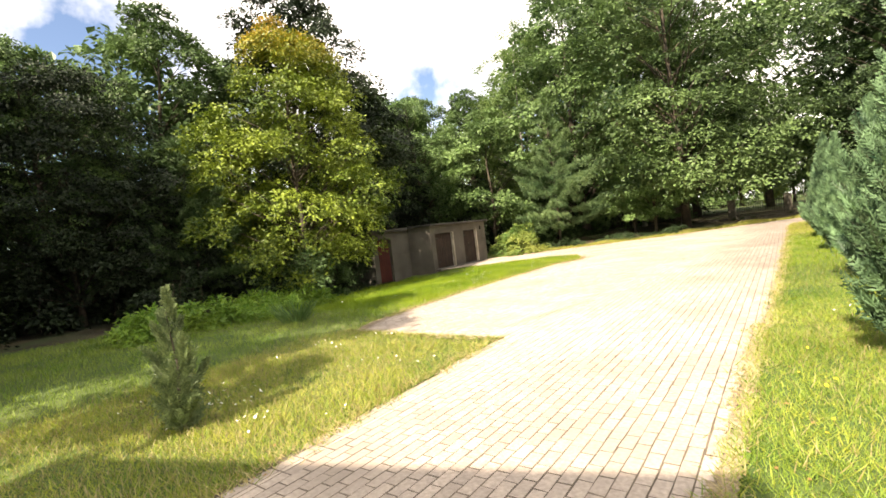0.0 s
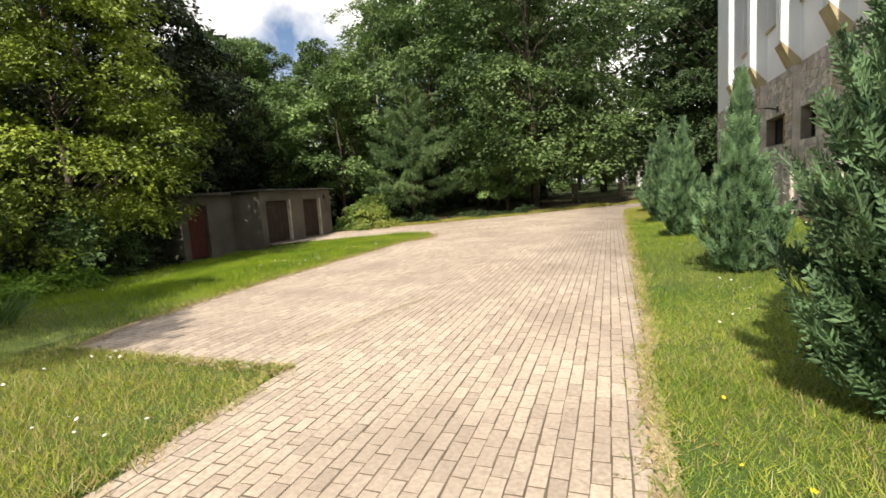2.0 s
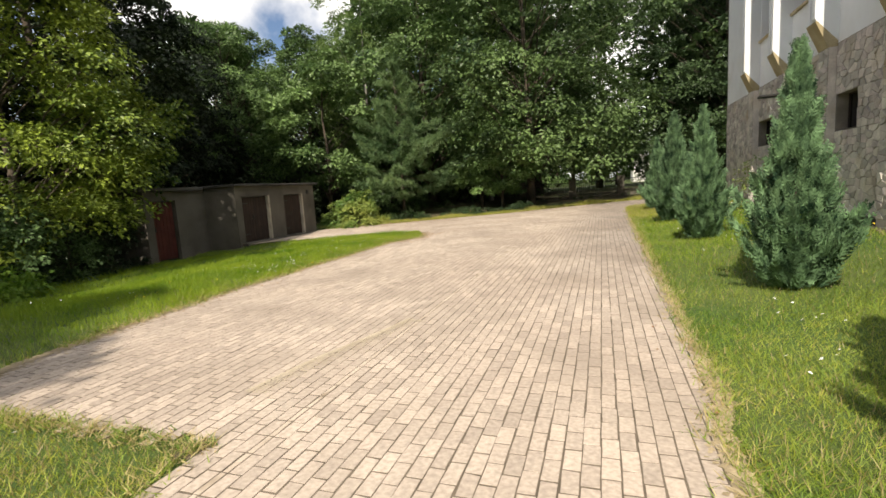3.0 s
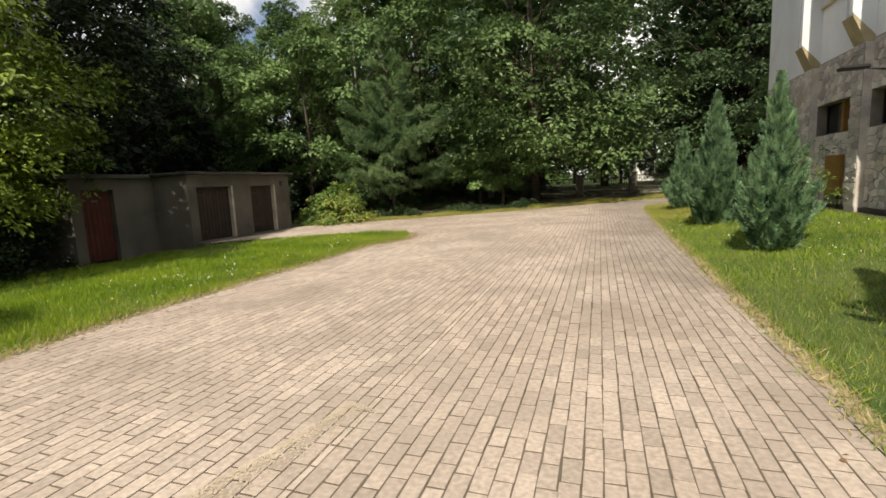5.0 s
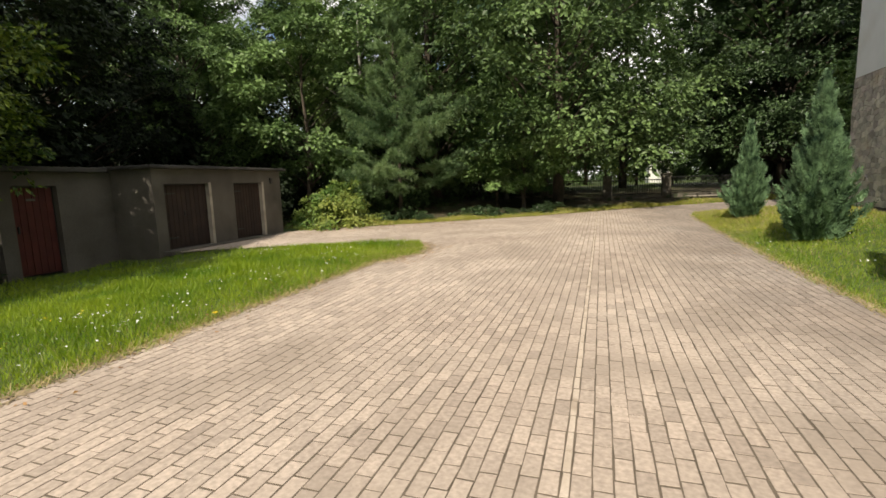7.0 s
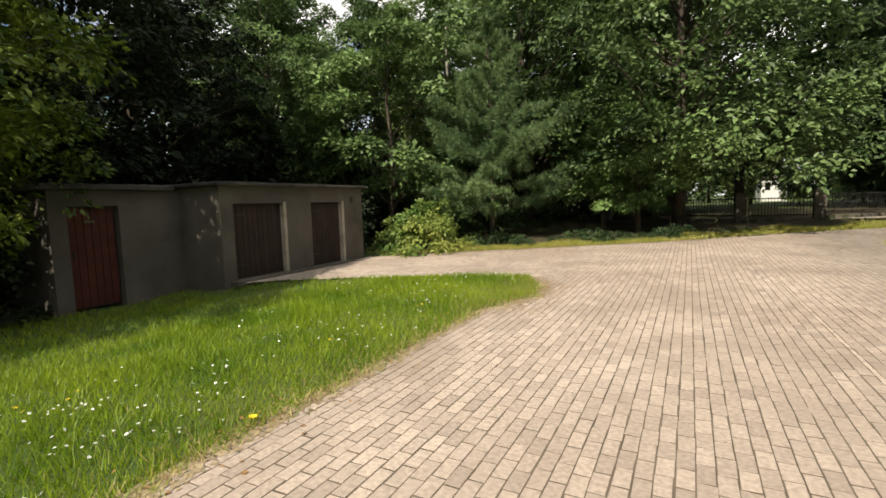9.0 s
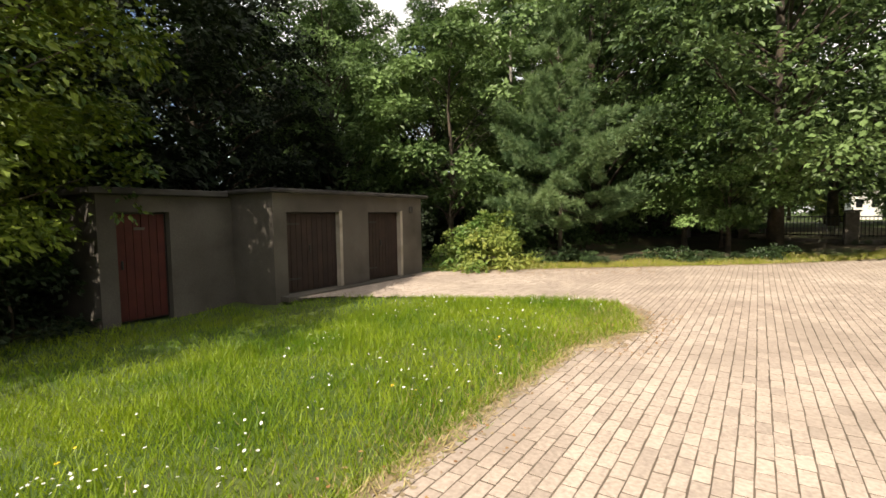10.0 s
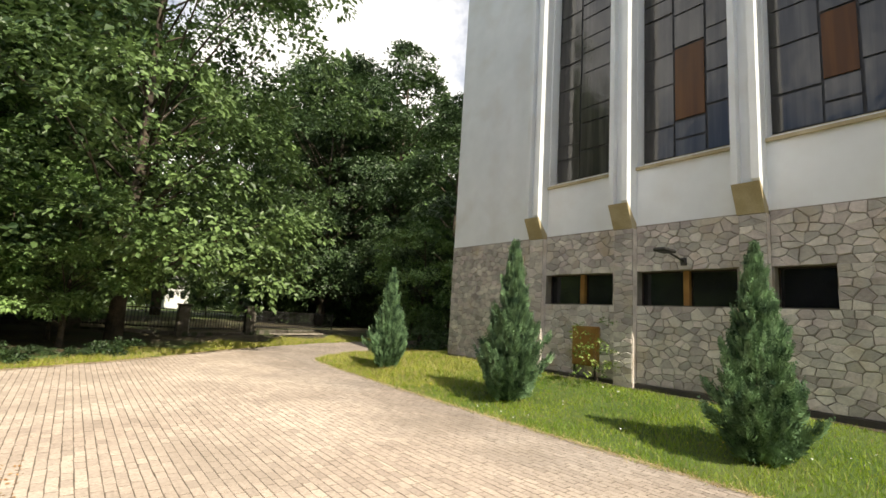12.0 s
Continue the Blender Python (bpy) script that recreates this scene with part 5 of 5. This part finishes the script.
def stone_panel(y0, y1, z0, z1, x, size=0.2, flat=0.68):
    z0, z1 = z0 / flat, z1 / flat        # cells are found in stretched heights, so that stones lie flat
    nh, nv = max(1, round((y1 - y0) / size)), max(1, round((z1 - z0) / size))
    seeds = [(y0 + (i + 0.5 + rs.uniform(-0.42, 0.42)) * (y1 - y0) / nh, z0 + (j + 0.5 + rs.uniform(-0.4, 0.4)) * (z1 - z0) / nv) for j in range(nv) for i in range(nh)]
    seeds = [s for s in seeds if rs.random() > 0.12] or seeds
    for s in seeds:
        near = sorted((o for o in seeds if o is not s), key=lambda o: (o[0] - s[0]) ** 2 + (o[1] - s[1]) ** 2)[:14]
        poly = clip_cell(s, near, (y0, y1, z0, z1))
        if len(poly) < 3:
            continue
        poly = [(py + rs.uniform(-0.008, 0.008), pz * flat + rs.uniform(-0.006, 0.006)) for py, pz in poly]
        cy, cz = sum(p[0] for p in poly) / len(poly), sum(p[1] for p in poly) / len(poly)
        pull = []
        for py, pz in poly:
            d = math.hypot(py - cy, pz - cz)
            k = max(0.3, (d - 0.003 - rs.uniform(0, 0.01)) / d)
            pull.append((cy + (py - cy) * k, cz + (pz - cz) * k))
        n = len(pull)
        out = 0.014 + rs.uniform(0, 0.016)
        tl = (rs.uniform(-0.06, 0.06), rs.uniform(-0.09, 0.09))
        vs = [(x + 0.01, py, pz) for py, pz in pull]
        vs += [(x - out * 0.7 + tl[0] * (py - cy), py, pz) for py, pz in pull]
        vs += [(x - out + tl[0] * (py - cy) + tl[1] * (pz - cz), cy + (py - cy) * 0.86, cz + (pz - cz) * 0.86) for py, pz in pull]
        fs = [(i, i + n, (i + 1) % n + n, (i + 1) % n) for i in range(n)] + [(i + n, i + 2 * n, (i + 1) % n + 2 * n, (i + 1) % n + n) for i in range(n)] + [tuple(range(2 * n, 3 * n))]
        if 14.8 < cy < 21.3 and 0.9 < cz < 3.4 and len(single) < 300:
            single.append((vs, fs))
        else:
            o = len(rest[0])
            rest[0].extend(vs)
            rest[1].extend(tuple(i + o for i in f) for f in fs)


PIERS = [(p - 0.23, p + 0.23) for p in PIL]
for a, b in PIERS:
    cpart("pier", boxes((WX - 0.16, WX - 0.002, a, b, -0.2, 3.92)), M_STONE, base)
    cpart("joint_bed", boxes((WX - 0.164, WX - 0.161, a + 0.004, b - 0.004, 0.56, 3.9)), M_MORTAR, base)
    stone_panel(a + 0.005, b - 0.005, 0.56, 3.92, WX - 0.162, 0.21, 0.5)
edges = [YEND] + [e for a, b in PIERS for e in (b, a)] + [YLOW]
for hi, lo in zip(edges[::2], edges[1::2]):
    st = next((s for s in STRIPS if s[0] < (hi + lo) / 2 < s[1] or lo < s[0] < hi), None)
    if st and hi < 22:
        a, b, _ = st
        stone_panel(lo, hi, 0.56, Z0, WX)
        stone_panel(lo, hi, Z1, 3.97, WX)
        if a - lo > 0.1:
            stone_panel(lo, a, Z0, Z1, WX)
        if hi - b > 0.1:
            stone_panel(b, hi, Z0, Z1, WX)
    else:
        stone_panel(lo, hi, 0.56, 3.97, WX)
shift = Vector((-WX, -16, 0))
for vs, fs in single:
    c = Vector([sum(v[i] for v in vs) / len(vs) for i in range(3)])
    ob = new("stone", mesh_of("stone", [Vector(v) - c for v in vs], fs, M_STONE1))
    ob.parent, ob.location = base, c + shift
ob = new("stonework", mesh_of("stonework", [Vector(v) + shift for v in rest[0]], rest[1], M_STONE))
ob.parent = base
tagged(ob, kind="stuff")

# ---- the paving ----
PW, PL, SEAM = 0.1025, 0.205, -3.56
cx = np.arange(-13.58, 30, 0.25)
cy = np.arange(-12, 47, 0.25)
BXg, BYg = np.meshgrid(cx, cy)
ok = paved(BXg + 0.125, BYg + 0.125) | paved(BXg, BYg) & paved(BXg + 0.25, BYg + 0.25)
bx, by = BXg[ok], BYg[ok]
pavement = tagged(new("pavement", quads_mesh("pavement", np.stack([np.stack([bx + a, by + b, grade(by + b) - 0.0036], 1) for a, b in ((0, 0), (0.25, 0), (0.25, 0.25), (0, 0.25))], 1), M_SAND)), "drive of pinkish concrete pavers with dark sandy joints", "pavement", kind="structure")


def brick_verts(x, y, w, l, g):
    """Bevelled top and sides of bricks laid at x, y (arrays), as faces of four corners."""
    n = len(x)
    h = np.clip(g.normal(0, 0.0006, n), -0.0012, 0.0015)
    sx, sy = g.normal(0, 0.003, n), g.normal(0, 0.0025, n)
    w, l = w - 0.0075 - g.random(n) * 0.004, l - 0.008 - g.random(n) * 0.006
    jit = g.normal(0, 0.0019, (4, 2, n))
    def ring(dw, z):
        return [np.stack([x + jit[k, 0] + a * (w / 2 - dw), y + jit[k, 1] + b * (l / 2 - dw), z + h + sx * a * w / 2 + sy * b * l / 2], 1) for k, (a, b) in enumerate(((-1, -1), (1, -1), (1, 1), (-1, 1)))]
    top, rim, foot = ring(0.0015, 0.0), ring(0.0, -0.002), ring(-0.0003, -0.02)
    out = np.stack(top + rim + foot, 1)
    out[:, :, 2] += grade(out[:, :, 1])
    return out


BF = [(0, 1, 2, 3)] + [(4 + i, 4 + (i + 1) % 4, (i + 1) % 4, i) for i in range(4)] + [(8 + i, 8 + (i + 1) % 4, 4 + (i + 1) % 4, 4 + i) for i in range(4)]
gb = np.random.default_rng(51)
bxs, bys, bws = [], [], []
columns = [(SEAM + (i + 0.5) * PW, PW, i % 2) for i in range(260)] + [(SEAM - 0.024, 0.048, 0)]
columns += [(SEAM - 0.048 - (i + 0.5) * PW, PW, i % 2) for i in range(98)]
for x, w, odd in columns:
    y = np.arange(-4, 47, PL) + (PL / 2 if odd else 0) + gb.normal(0, 0.016)
    ins = paved(np.full_like(y, x), y)
    y = y[ins]
    bxs.append(np.full_like(y, x) + gb.normal(0, 0.001, len(y)))
    bys.append(y + gb.normal(0, 0.001, len(y)))
    bws.append(np.full_like(y, w))
X, Y, W = np.concatenate(bxs), np.concatenate(bys), np.concatenate(bws)
one = (X > -2.9) & (X < -1.05) & (Y > 4.4) & (Y < 7.3) & (W == PW)
one &= np.cumsum(one) <= 300
V = brick_verts(X[~one], Y[~one], W[~one], PL, gb)
n = len(V)
F = (np.array(BF)[None] + 12 * np.arange(n)[:, None, None]).reshape(-1, 4)
me = bpy.data.meshes.new("bricks")
me.vertices.add(n * 12)
me.vertices.foreach_set("co", V.astype(np.float32).ravel())
me.loops.add(len(F) * 4)
me.loops.foreach_set("vertex_index", F.astype(np.int32).ravel())
me.polygons.add(len(F))
me.polygons.foreach_set("loop_start", np.arange(0, len(F) * 4, 4, dtype=np.int32))
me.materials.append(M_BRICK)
me.materials.append(M_SAND)
me.materials.append(M_FILL)
mi = np.tile([0] * 5 + [1] * 4, (n, 1))
mi[W[~one] < 0.06, :5] = 2
me.polygons.foreach_set("material_index", mi.astype(np.int32).ravel())
me.update(calc_edges=True)
me.shade_flat()
ob = new("bricks", me)
ob.parent = pavement
tagged(ob, "weathered pinkish-beige concrete pavers in running bond", kind="stuff")
zero = np.zeros(1)
kinds = [mesh_of("brick", brick_verts(zero, zero, np.full(1, PW), PL, gb)[0].tolist(), BF, M_BRICK1) for _ in range(12)]
for q in kinds:
    q.materials.append(M_SAND)
    q.polygons.foreach_set("material_index", [0] * 5 + [1] * 4)
for i, (x, y) in enumerate(zip(X[one], Y[one])):
    b = new("brick", kinds[i * 7 % 12])
    b.parent, b.location = pavement, (x, y, 0)
